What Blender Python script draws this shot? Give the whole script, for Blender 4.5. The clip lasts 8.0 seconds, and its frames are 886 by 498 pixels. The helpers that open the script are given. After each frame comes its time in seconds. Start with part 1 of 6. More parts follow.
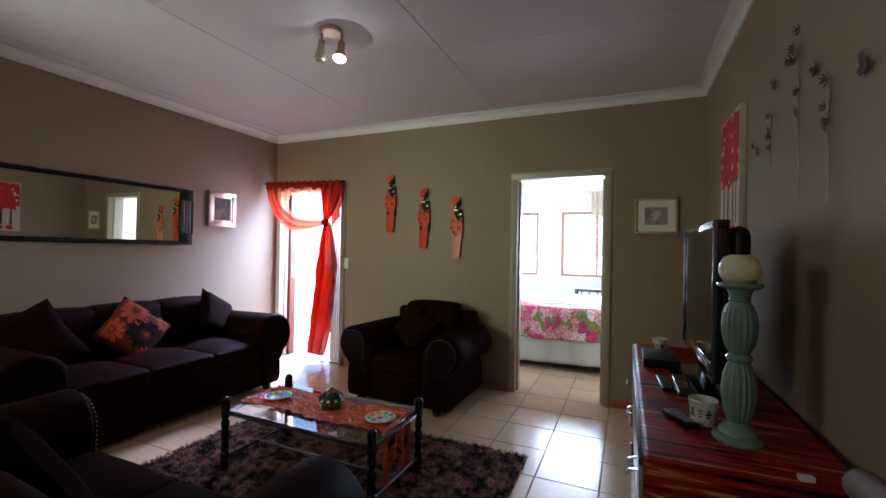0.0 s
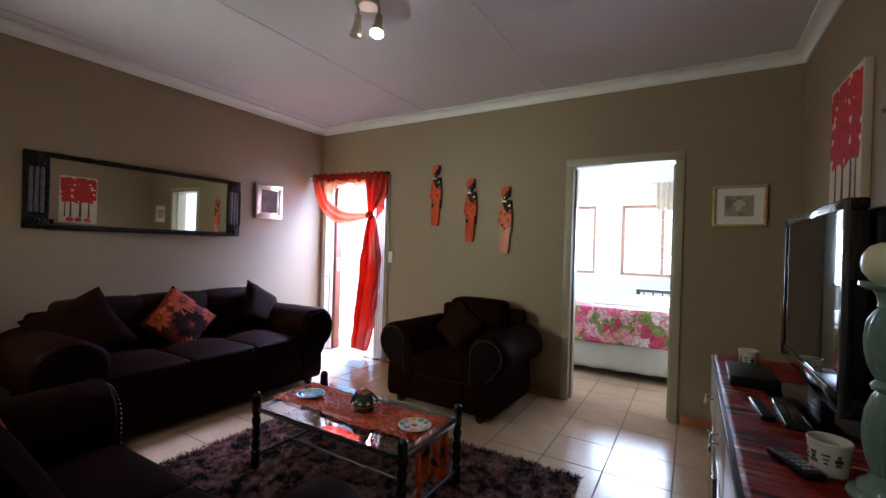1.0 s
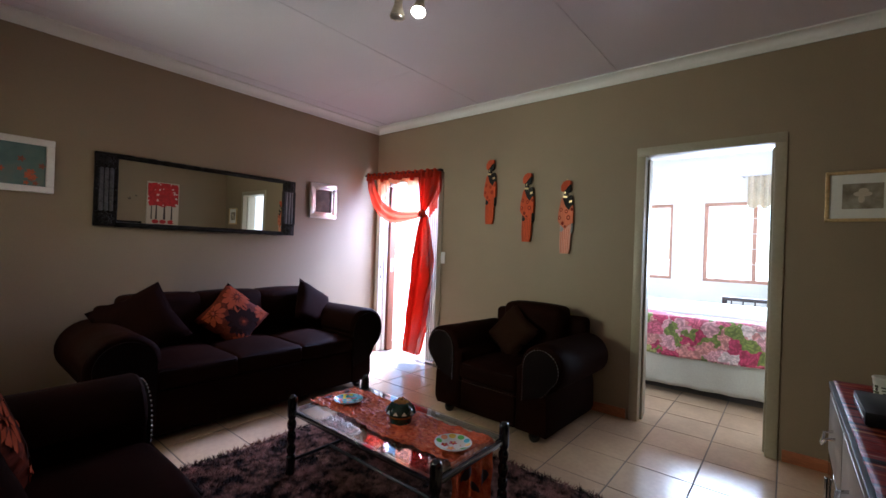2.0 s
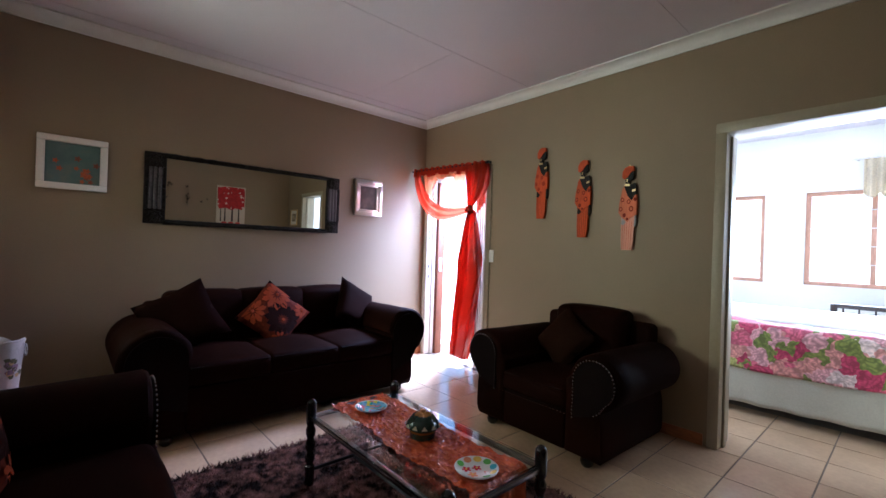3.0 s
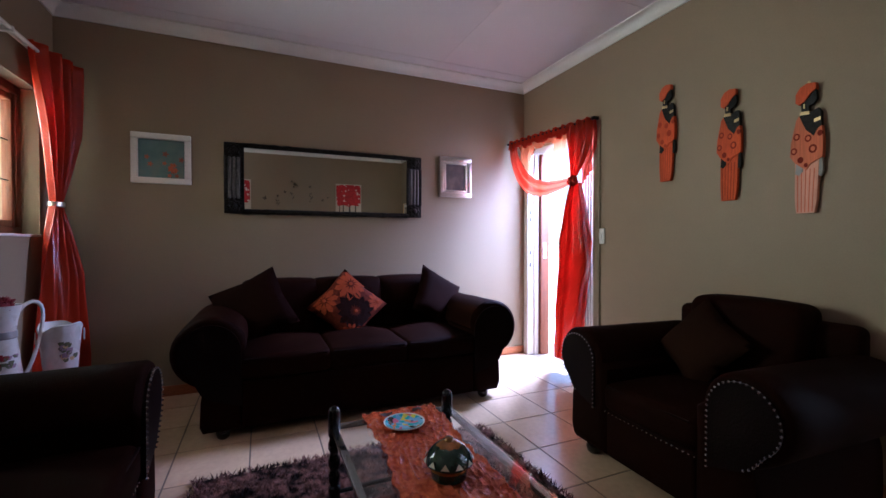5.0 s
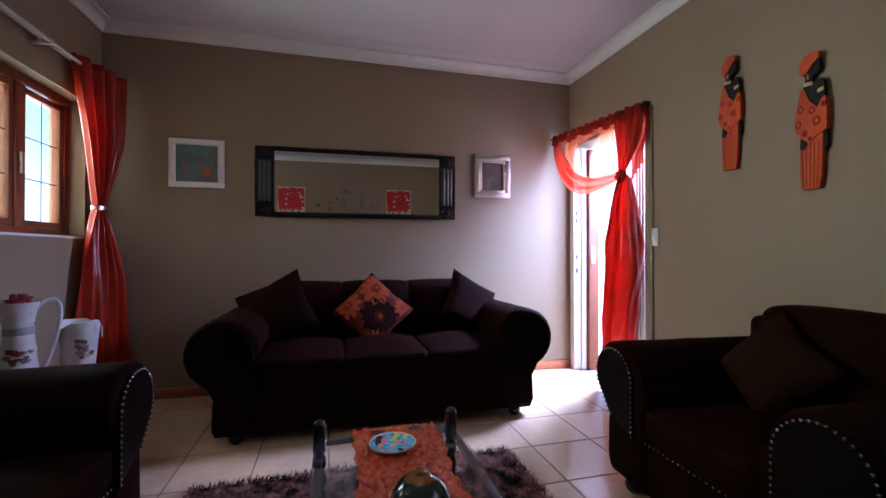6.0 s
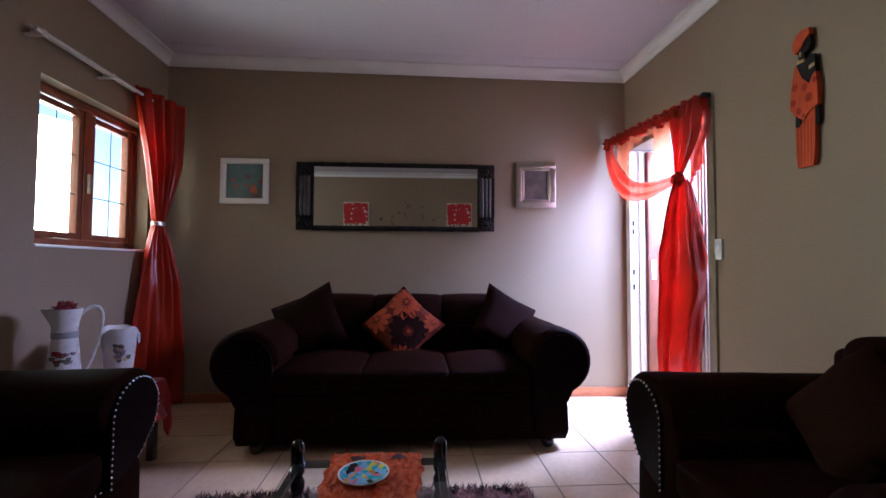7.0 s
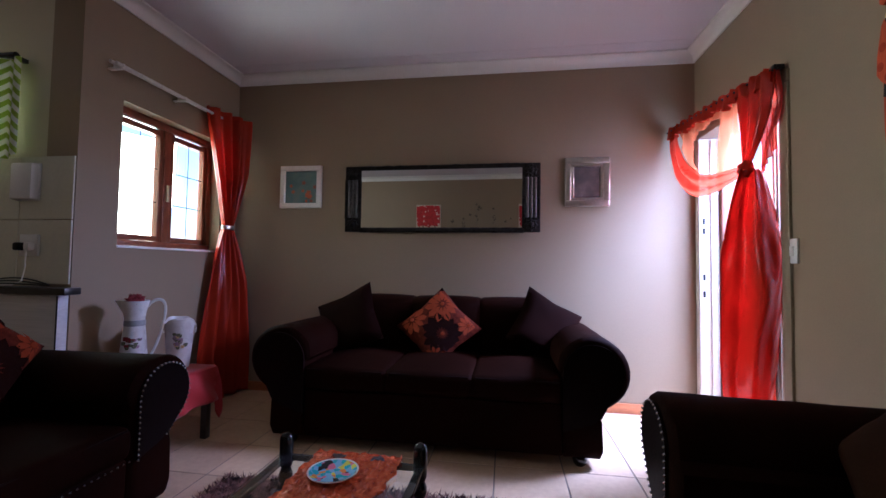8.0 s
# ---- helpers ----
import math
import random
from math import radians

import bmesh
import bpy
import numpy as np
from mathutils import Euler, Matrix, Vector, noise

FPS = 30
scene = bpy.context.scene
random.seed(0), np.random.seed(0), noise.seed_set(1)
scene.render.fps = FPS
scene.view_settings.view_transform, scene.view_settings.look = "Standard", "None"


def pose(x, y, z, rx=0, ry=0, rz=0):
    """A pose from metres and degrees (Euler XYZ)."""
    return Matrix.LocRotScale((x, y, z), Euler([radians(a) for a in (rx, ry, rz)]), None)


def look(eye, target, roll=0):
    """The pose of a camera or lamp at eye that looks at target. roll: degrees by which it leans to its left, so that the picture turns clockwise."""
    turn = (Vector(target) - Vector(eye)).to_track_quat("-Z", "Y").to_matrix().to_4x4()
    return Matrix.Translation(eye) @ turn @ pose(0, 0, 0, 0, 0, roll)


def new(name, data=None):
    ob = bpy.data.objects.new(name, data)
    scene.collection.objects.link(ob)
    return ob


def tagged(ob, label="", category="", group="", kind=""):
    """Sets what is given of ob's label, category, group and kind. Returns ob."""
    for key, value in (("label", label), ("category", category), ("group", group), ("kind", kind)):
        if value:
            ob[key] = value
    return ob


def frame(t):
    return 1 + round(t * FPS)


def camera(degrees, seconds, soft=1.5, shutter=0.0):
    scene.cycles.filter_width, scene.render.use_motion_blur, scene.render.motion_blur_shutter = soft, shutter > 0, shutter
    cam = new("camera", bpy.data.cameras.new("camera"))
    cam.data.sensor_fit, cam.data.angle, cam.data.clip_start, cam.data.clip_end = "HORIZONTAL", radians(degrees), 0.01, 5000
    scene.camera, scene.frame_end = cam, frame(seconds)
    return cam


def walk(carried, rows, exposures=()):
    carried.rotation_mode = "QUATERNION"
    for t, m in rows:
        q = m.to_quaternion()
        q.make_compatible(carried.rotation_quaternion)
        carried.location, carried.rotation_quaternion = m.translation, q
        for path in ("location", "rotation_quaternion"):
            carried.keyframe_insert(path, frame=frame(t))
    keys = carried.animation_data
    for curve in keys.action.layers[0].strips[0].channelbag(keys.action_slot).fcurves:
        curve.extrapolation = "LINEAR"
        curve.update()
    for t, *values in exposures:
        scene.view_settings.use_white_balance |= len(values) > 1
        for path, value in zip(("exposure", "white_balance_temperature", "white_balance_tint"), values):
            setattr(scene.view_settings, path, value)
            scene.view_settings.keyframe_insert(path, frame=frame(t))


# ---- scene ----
cam = camera(93.0, 8.0)
EXPOSURE = 2.24
PATH = [
    (0, (0.335, -0.07, 1.329), (-0.468, 1.762, 1.339), 1.1),
    (0.5, (0.305, 0.046, 1.311), (-0.61, 1.824, 1.312), 1.5),
    (1, (0.274, 0.183, 1.298), (-0.747, 1.902, 1.289), 1.7),
    (1.5, (0.245, 0.303, 1.281), (-0.898, 1.944, 1.274), 1.9),
    (3, (0.18, 0.768, 1.22), (-1.314, 2.098, 1.222), 1.9),
    (3.5, (0.116, 0.932, 1.195), (-1.462, 2.159, 1.183), 1.6),
    (4, (0.053, 1.088, 1.166), (-1.613, 2.195, 1.141), 1.1),
    (4.5, (-0.005, 1.266, 1.142), (-1.768, 2.21, 1.109), 0.3),
    (6, (-0.19, 1.747, 1.07), (-2.124, 2.256, 1.083), -0.0),
    (6.5, (-0.227, 1.925, 1.073), (-2.199, 2.259, 1.112), -0.2),
    (7, (-0.27, 2.106, 1.07), (-2.263, 2.246, 1.146), 0.3),
    (7.5, (-0.315, 2.291, 1.055), (-2.312, 2.21, 1.143), 0.5),
    (8, (-0.337, 2.501, 1.069), (-2.313, 2.204, 1.152), 0.9),
]
walk(cam, [(t, look(eye, target, roll)) for t, eye, target, roll in PATH], [(0.0, EXPOSURE, 5400, 12), (3.0, EXPOSURE, 5300, 12), (5.0, EXPOSURE - 0.04, 5050, 16), (8.0, EXPOSURE - 0.10, 5000, 19)])

# ---- plan, metres ----
W, N, S, E = -3.675, 3.885, 0.168, 0.905      # wall faces of the living room
KX, SOUTH, C = -2.30, -3.0, 2.70              # kitchen wall, far end behind, ceiling
BED_N, BED_W, BED_E = 7.15, -2.35, 1.90       # bedroom behind the north wall
T = 0.20                                      # wall thickness

# ---- world, sun, openings' light ----
world = bpy.data.worlds.new("sky")
scene.world = world
world.use_nodes = True
wn = world.node_tree.nodes
sky = wn.new("ShaderNodeTexSky")
sky.sky_type = 'NISHITA'
sky.sun_disc = False
sky.sun_elevation, sky.sun_rotation = radians(74), radians(-25)
wn["Background"].inputs["Strength"].default_value = 0.10
world.node_tree.links.new(sky.outputs[0], wn["Background"].inputs["Color"])


def lamp(name, kind, energy, colour, m, size=None, size_y=None, angle=None, spread=180):
    d = bpy.data.lights.new(name, kind)
    d.energy, d.color = energy, colour
    if kind == 'AREA':
        d.shape, d.size, d.size_y, d.spread = 'RECTANGLE', size, size_y, radians(spread)
    if kind == 'SUN':
        d.angle = radians(angle)
    o = new(name, d)
    o.matrix_world = m
    return o


lamp("sun", 'SUN', 5.0, (1.0, 0.95, 0.88), look((0, 0, 0), (-math.sin(radians(-25)) * math.cos(radians(74)), -math.cos(radians(-25)) * math.cos(radians(74)), -math.sin(radians(74)))), angle=0.5)
# skylight standing in the openings
lamp("skylight_front_door", 'AREA', 80, (0.60, 0.67, 1.0), look((-3.22, N + T + 0.66, 2.30), (-2.55, 2.9, 0.0)), 0.7, 0.9, spread=140)
lamp("skylight_window", 'AREA', 16, (0.98, 0.98, 0.66), look((-3.30, S - T - 0.60, 1.62), (-1.5, 2.4, 1.35)), 0.8, 1.0)
lamp("skylight_bedroom", 'AREA', 44, (0.80, 0.90, 1.0), look((-0.22, BED_N - 0.08, 1.5), (-0.45, 4, 1.2)), 1.4, 1.05)
# added fill for the east wall, shining through the kitchen window's unseen stretch
lamp("skylight_kitchen", 'AREA', 8, (1.0, 0.95, 0.66), look((KX - T - 0.10, -1.30, 1.86), (E, 0.2, 1.45)), 0.9, 0.40)

# ---- materials ----
def rgba(c):
    return (*c, 1)


def material(name, c, rough=0.6, metal=0.0, vary=0.15, grain=60.0, blotch=2.5, bump=0.1, spec=0.5, c2=None, sheen=0.0, stretch=(1, 1, 1), each=0.0, translucent=0.0, coat=0.0, dist=0.004):
    """Colour varied by a fine grain and by broad blotches, with a fine relief; each: how far single pieces differ."""
    m = bpy.data.materials.new(name)
    m.use_nodes = True
    nt = m.node_tree
    n, l = nt.nodes, nt.links
    b = n["Principled BSDF"]
    tc = n.new("ShaderNodeTexCoord")
    mp = n.new("ShaderNodeMapping")
    mp.inputs["Scale"].default_value = stretch
    l.new(tc.outputs["Object"], mp.inputs["Vector"])
    fine, broad = n.new("ShaderNodeTexNoise"), n.new("ShaderNodeTexNoise")
    for tex, sc, det in ((fine, grain, 4), (broad, blotch, 3)):
        tex.inputs["Scale"].default_value, tex.inputs["Detail"].default_value = sc, det
        l.new(mp.outputs[0], tex.inputs["Vector"])
    add = n.new("ShaderNodeMath")
    add.operation = 'ADD'
    l.new(fine.outputs["Fac"], add.inputs[0])
    l.new(broad.outputs["Fac"], add.inputs[1])
    last = add
    if each:
        oi = n.new("ShaderNodeObjectInfo")
        mul = n.new("ShaderNodeMath")
        mul.operation = 'MULTIPLY_ADD'
        l.new(oi.outputs["Random"], mul.inputs[0])
        mul.inputs[1].default_value = each
        l.new(add.outputs[0], mul.inputs[2])
        last = mul
    ramp = n.new("ShaderNodeMapRange")
    ramp.inputs["From Min"].default_value, ramp.inputs["From Max"].default_value = 0.7, 1.3 + each
    l.new(last.outputs[0], ramp.inputs["Value"])
    mix = n.new("ShaderNodeMix")
    mix.data_type = 'RGBA'
    mix.inputs["A"].default_value = rgba([v * (1 - vary) for v in c])
    mix.inputs["B"].default_value = rgba(c2 if c2 else [min(1, v * (1 + vary)) for v in c])
    l.new(ramp.outputs[0], mix.inputs["Factor"])
    l.new(mix.outputs["Result"], b.inputs["Base Color"])
    b.inputs["Roughness"].default_value, b.inputs["Metallic"].default_value = rough, metal
    b.inputs["Specular IOR Level"].default_value = spec
    b.inputs["Coat Weight"].default_value = coat
    if sheen:
        b.inputs["Sheen Weight"].default_value = sheen
        b.inputs["Sheen Roughness"].default_value = 0.45
    rr = n.new("ShaderNodeMapRange")
    rr.inputs["To Min"].default_value, rr.inputs["To Max"].default_value = rough * 0.75, min(1, rough * 1.25)
    l.new(broad.outputs["Fac"], rr.inputs["Value"])
    l.new(rr.outputs[0], b.inputs["Roughness"])
    if bump:
        bp = n.new("ShaderNodeBump")
        bp.inputs["Strength"].default_value, bp.inputs["Distance"].default_value = bump, dist
        l.new(fine.outputs["Fac"], bp.inputs["Height"])
        l.new(bp.outputs[0], b.inputs["Normal"])
    if translucent:
        tr, ms = n.new("ShaderNodeBsdfTranslucent"), n.new("ShaderNodeMixShader")
        l.new(mix.outputs["Result"], tr.inputs["Color"])
        ms.inputs[0].default_value = translucent
        l.new(b.outputs[0], ms.inputs[1])
        l.new(tr.outputs[0], ms.inputs[2])
        l.new(ms.outputs[0], n["Material Output"].inputs["Surface"])
    return m


def pattern(name, kind, scale, stops, rough=0.7, bump=0.1, stretch=(1, 1, 1), sheen=0.0):
    """A printed or streaked surface: a texture's value through a colour ramp of (place, colour)."""
    m = material(name, stops[0][1], rough, bump=bump, sheen=sheen)
    n, l = m.node_tree.nodes, m.node_tree.links
    b = n["Principled BSDF"]
    mp = n.new("ShaderNodeMapping")
    mp.inputs["Scale"].default_value = stretch
    tc = n.new("ShaderNodeTexCoord")
    l.new(tc.outputs["Object"], mp.inputs["Vector"])
    src = mp.outputs[0]
    if kind == 'PETALS':
        warp = n.new("ShaderNodeTexNoise")
        warp.inputs["Scale"].default_value = scale * 1.3
        wm = n.new("ShaderNodeMix")
        wm.data_type = 'RGBA'
        wm.inputs["Factor"].default_value = 0.12
        l.new(src, wm.inputs["A"])
        l.new(warp.outputs["Color"], wm.inputs["B"])
        l.new(src, warp.inputs["Vector"])
        src = wm.outputs["Result"]
    tex = n.new("ShaderNodeTexVoronoi" if kind in ('CELLS', 'PETALS') else "ShaderNodeTexNoise" if kind == 'NOISE' else "ShaderNodeTexWave")
    tex.inputs["Scale"].default_value = scale
    l.new(src, tex.inputs["Vector"])
    if kind == 'NOISE':
        tex.inputs["Detail"].default_value = 5
    if kind == 'WAVE':
        tex.inputs["Distortion"].default_value, tex.inputs["Detail"].default_value = 3.0, 3
    ramp = n.new("ShaderNodeValToRGB")
    ramp.color_ramp.interpolation = 'LINEAR' if kind in ('NOISE', 'WAVE') else 'CONSTANT'
    for i, (p, c) in enumerate(stops):
        e = ramp.color_ramp.elements[i] if i < 2 else ramp.color_ramp.elements.new(p)
        e.position, e.color = p, rgba(c)
    if kind in ('CELLS', 'PETALS'):
        sep = n.new("ShaderNodeSeparateColor")
        l.new(tex.outputs["Color"], sep.inputs[0])
        l.new(sep.outputs[0], ramp.inputs[0])
        if kind == 'PETALS':
            shade = n.new("ShaderNodeMix")
            shade.data_type, shade.blend_type = 'RGBA', 'MULTIPLY'
            shade.inputs["Factor"].default_value = 0.75
            inv = n.new("ShaderNodeMapRange")
            inv.inputs["From Max"].default_value, inv.inputs["To Min"].default_value, inv.inputs["To Max"].default_value = 0.6, 1.0, 0.18
            fine = n.new("ShaderNodeTexVoronoi")
            fine.inputs["Scale"].default_value = scale * 4.2
            l.new(src, fine.inputs["Vector"])
            inv.inputs["From Max"].default_value = 0.75
            l.new(fine.outputs["Distance"], inv.inputs["Value"])
            l.new(ramp.outputs[0], shade.inputs["A"])
            l.new(inv.outputs[0], shade.inputs["B"])
            l.new(shade.outputs["Result"], b.inputs["Base Color"])
            return m
    else:
        l.new(tex.outputs["Fac"], ramp.inputs[0])
    l.new(ramp.outputs[0], b.inputs["Base Color"])
    return m


def glow(name, c, strength):
    m = bpy.data.materials.new(name)
    m.use_nodes = True
    b = m.node_tree.nodes["Principled BSDF"]
    b.inputs["Base Color"].default_value = rgba(c)
    b.inputs["Emission Color"].default_value = rgba(c)
    b.inputs["Emission Strength"].default_value = strength
    return m


def clear_glass(name, rough=0.0, tint=(1, 1, 1)):
    m = bpy.data.materials.new(name)
    m.use_nodes = True
    b = m.node_tree.nodes["Principled BSDF"]
    b.inputs["Base Color"].default_value = rgba(tint)
    b.inputs["Transmission Weight"].default_value = 1.0
    b.inputs["Roughness"].default_value = rough
    b.inputs["IOR"].default_value = 1.45
    return m


M_WALL = material("taupe wall paint", (0.282, 0.208, 0.126), 0.6, vary=0.05, grain=180, blotch=1.6, bump=0.12, dist=0.002)
M_KITCHEN = material("olive wall paint", (0.56, 0.50, 0.35), 0.6, vary=0.05, grain=180, bump=0.1, dist=0.002)
M_BEDWALL = material("cream wall paint", (0.78, 0.76, 0.70), 0.6, vary=0.03, grain=150, bump=0.08, dist=0.002)
M_CEIL = material("white ceiling paint", (0.66, 0.615, 0.645), 0.7, vary=0.04, grain=90, blotch=1.2, bump=0.06, dist=0.003)
M_CORNICE = material("white cornice paint", (0.74, 0.72, 0.68), 0.5, vary=0.03, bump=0.03)
M_TILE = material("beige ceramic tile", (0.60, 0.415, 0.255), 0.22, vary=0.12, grain=35, blotch=6, bump=0.05, each=0.25, spec=0.9, dist=0.002)
M_GROUT = material("brown grout", (0.16, 0.12, 0.085), 0.85, vary=0.3, grain=120, bump=0.3)
M_SKIRT = material("varnished timber skirting", (0.40, 0.13, 0.045), 0.35, vary=0.25, grain=20, stretch=(1, 1, 6), bump=0.08)
M_WOOD = material("red-brown varnished timber", (0.19, 0.052, 0.020), 0.35, vary=0.3, grain=30, stretch=(3, 3, 0.4), bump=0.1, coat=0.2)
# reddish bedroom window timber, paled in the colour to imitate daylight glare
M_WOODGLARE = material("timber washed out by glare", (0.50, 0.27, 0.18), 0.4, vary=0.25, grain=30, stretch=(3, 3, 0.4), bump=0.1)
M_FRAME = material("tan door frame paint", (0.40, 0.345, 0.235), 0.4, vary=0.06, bump=0.04)
M_FRONTFRAME = material("brown-tan front frame paint", (0.27, 0.215, 0.135), 0.4, vary=0.08, bump=0.04)
M_GATELITJAMB = material("cream gate enamel and daylit jamb", (0.66, 0.61, 0.52), 0.35, vary=0.08, bump=0.03)
M_DARKWOOD = material("black-stained timber", (0.005, 0.004, 0.004), 0.16, vary=0.3, grain=40, bump=0.02, coat=0.2)
M_ESPRESSO = material("dark brown timber", (0.030, 0.018, 0.014), 0.3, vary=0.3, grain=30, stretch=(1, 0.2, 1), bump=0.08)
M_SUEDE = material("dark brown suede", (0.0105, 0.0025, 0.0011), 0.7, vary=0.4, grain=260, blotch=3, bump=0.3, sheen=0.0, spec=0.03)
M_LEATHER = material("dark brown leather", (0.0060, 0.0026, 0.0022), 0.45, vary=0.3, grain=140, bump=0.25, spec=0.08)
M_CUSHION = material("plain maroon-brown cushion cloth", (0.0085, 0.0024, 0.0016), 0.85, vary=0.3, grain=240, bump=0.4, sheen=0.0, spec=0.02)
M_CUSHIONBROWN = material("plain brown cushion cloth", (0.017, 0.0065, 0.0034), 0.85, vary=0.3, grain=240, bump=0.4, spec=0.03)
M_STUD = material("nickel stud", (0.62, 0.62, 0.62), 0.25, 1.0, bump=0)
M_CHROME = material("polished chrome", (0.75, 0.75, 0.76), 0.12, 1.0, vary=0.03, bump=0)
M_RODMETAL = material("white rail enamel", (0.66, 0.62, 0.58), 0.4, bump=0.02)
M_BLACK = material("black plastic", (0.006, 0.006, 0.0065), 0.35, vary=0.2, bump=0.04, spec=0.25)
M_GLOSSBLACK = material("gloss black plastic", (0.006, 0.006, 0.007), 0.08, vary=0.1, bump=0)
M_SCREEN = material("dark glossy screen", (0.006, 0.0065, 0.007), 0.03, vary=0.1, bump=0, spec=0.3)
M_WHITE = material("white plastic", (0.74, 0.73, 0.70), 0.35, vary=0.04, bump=0.02)
M_RED = material("red satin curtain", (0.50, 0.036, 0.010), 0.22, vary=0.12, grain=300, blotch=4, bump=0.12, sheen=0.0, translucent=0.48)
M_SHEER = material("sheer red organza", (0.54, 0.036, 0.013), 0.3, vary=0.12, grain=300, blotch=4, bump=0.1, translucent=0.55)
M_VEIL = material("pale orange organza", (0.66, 0.16, 0.06), 0.3, vary=0.12, grain=300, blotch=4, bump=0.1, translucent=0.6)
for cloth, tint, share in ((M_SHEER, (1.0, 0.36, 0.26, 1), 0.20), (M_VEIL, (1.0, 0.62, 0.45, 1), 0.55)):
    sn = cloth.node_tree.nodes
    clear, veil = sn.new("ShaderNodeBsdfTransparent"), sn.new("ShaderNodeMixShader")
    clear.inputs["Color"].default_value = tint
    veil.inputs[0].default_value = share
    cloth.node_tree.links.new(sn["Mix Shader"].outputs[0], veil.inputs[1])
    cloth.node_tree.links.new(clear.outputs[0], veil.inputs[2])
    cloth.node_tree.links.new(veil.outputs[0], sn["Material Output"].inputs["Surface"])
M_REDCLOTH = material("red table cloth", (0.36, 0.012, 0.013), 0.6, vary=0.2, grain=200, bump=0.3, sheen=0.2)
M_MIRROR = material("silvered mirror", (0.86, 0.87, 0.85), 0.012, 1.0, vary=0.01, bump=0)
M_ORNATE = material("black antiqued frame", (0.008, 0.0065, 0.006), 0.5, vary=0.6, grain=45, c2=(0.030, 0.024, 0.020), bump=0.6, spec=0.12)
M_SILVERED = material("antiqued silver frame panel", (0.085, 0.078, 0.072), 0.45, 0.5, vary=0.4, grain=50, bump=0.4)
M_SILVER = material("brushed silver frame", (0.58, 0.52, 0.45), 0.30, 1.0, vary=0.12, bump=0.05)
M_GOLD = material("gilt frame", (0.62, 0.44, 0.21), 0.3, 0.55, vary=0.25, bump=0.1)
M_WHITEFRAME = material("white painted frame", (0.76, 0.72, 0.66), 0.45, vary=0.06, bump=0.08)
M_MAT = material("cream picture mount", (0.80, 0.77, 0.70), 0.8, vary=0.04, bump=0.05)
M_TEALART = pattern("teal and orange print", 'NOISE', 7.0, [(0.30, (0.075, 0.135, 0.135)), (0.52, (0.12, 0.19, 0.18)), (0.66, (0.17, 0.20, 0.17)), (0.74, (0.26, 0.14, 0.09))])
M_BLOSSOM = material("coral blossom paint", (0.46, 0.10, 0.035), 0.7, vary=0.3, grain=90, bump=0.1)
M_BLOSSOMDARK = material("dusky blossom paint", (0.26, 0.075, 0.04), 0.7, vary=0.3, grain=90, bump=0.1)
M_GREYART = pattern("faded brown print", 'NOISE', 9.0, [(0.35, (0.050, 0.034, 0.028)), (0.50, (0.080, 0.056, 0.046)), (0.65, (0.14, 0.10, 0.08))])
M_SEPIA = pattern("sepia print", 'NOISE', 12.0, [(0.35, (0.16, 0.12, 0.08)), (0.50, (0.30, 0.25, 0.18)), (0.70, (0.48, 0.42, 0.33))])
M_CANVAS_RED = pattern("red painted canvas", 'CELLS', 36.0, [(0.0, (0.42, 0.010, 0.012)), (0.5, (0.55, 0.016, 0.016)), (0.92, (0.78, 0.58, 0.50))], bump=0.3)
M_CANVAS = material("cream canvas", (0.60, 0.50, 0.38), 0.8, vary=0.12, grain=200, bump=0.2)
M_PAINTDARK = material("dark brown paint", (0.035, 0.015, 0.012), 0.6, bump=0.1)
M_METALFLOWER = material("tarnished metal", (0.10, 0.075, 0.05), 0.45, 0.5, vary=0.4, bump=0.2)
M_METALSTEM = material("bright metal stem", (0.26, 0.22, 0.16), 0.4, 0.7, bump=0.05)
M_ORANGE = material("orange painted wood", (0.56, 0.085, 0.022), 0.7, spec=0.2, vary=0.25, grain=40, stretch=(6, 6, 0.6), bump=0.15)
M_ORANGEPALE = material("pale orange ribbed wood", (0.62, 0.17, 0.08), 0.7, spec=0.2, vary=0.25, grain=30, stretch=(8, 8, 0.3), bump=0.2)
M_EBONY = material("black carved wood", (0.020, 0.018, 0.017), 0.7, spec=0.2, vary=0.4, bump=0.15)
M_RUG = material("brown shag pile", (0.034, 0.013, 0.010), 0.95, vary=0.8, grain=26, blotch=9, bump=0.2, c2=(0.27, 0.130, 0.105), spec=0.1)
shag_ramp = M_RUG.node_tree.nodes["Map Range"].inputs
shag_ramp["From Min"].default_value, shag_ramp["From Max"].default_value = 0.84, 1.20
M_RUNNER = pattern("orange crinkled organza", 'NOISE', 26.0, [(0.30, (0.28, 0.034, 0.010)), (0.46, (0.50, 0.072, 0.017)), (0.60, (0.60, 0.11, 0.028)), (0.78, (0.64, 0.17, 0.06))], 0.24, 0.6, (1.3, 1.7, 1.0))
M_RUNNER.node_tree.nodes["Bump"].inputs["Distance"].default_value = 0.012
M_RUNNER.node_tree.nodes["Noise Texture"].inputs["Scale"].default_value = 75.0
M_RAIL = material("dark chromed rail", (0.16, 0.16, 0.17), 0.22, 0.9, vary=0.1, bump=0.0)
M_FLOWERPRINT = material("rust-orange cushion cloth", (0.085, 0.012, 0.006), 0.8, vary=0.4, grain=60, blotch=12, bump=0.25, c2=(0.15, 0.024, 0.010), spec=0.1)
M_PETAL = material("bright orange petal print", (0.27, 0.046, 0.014), 0.8, vary=0.15, bump=0.15, spec=0.1)
M_PETALDARK = material("dark brown petal print", (0.014, 0.004, 0.003), 0.85, vary=0.2, bump=0.15, spec=0.05)
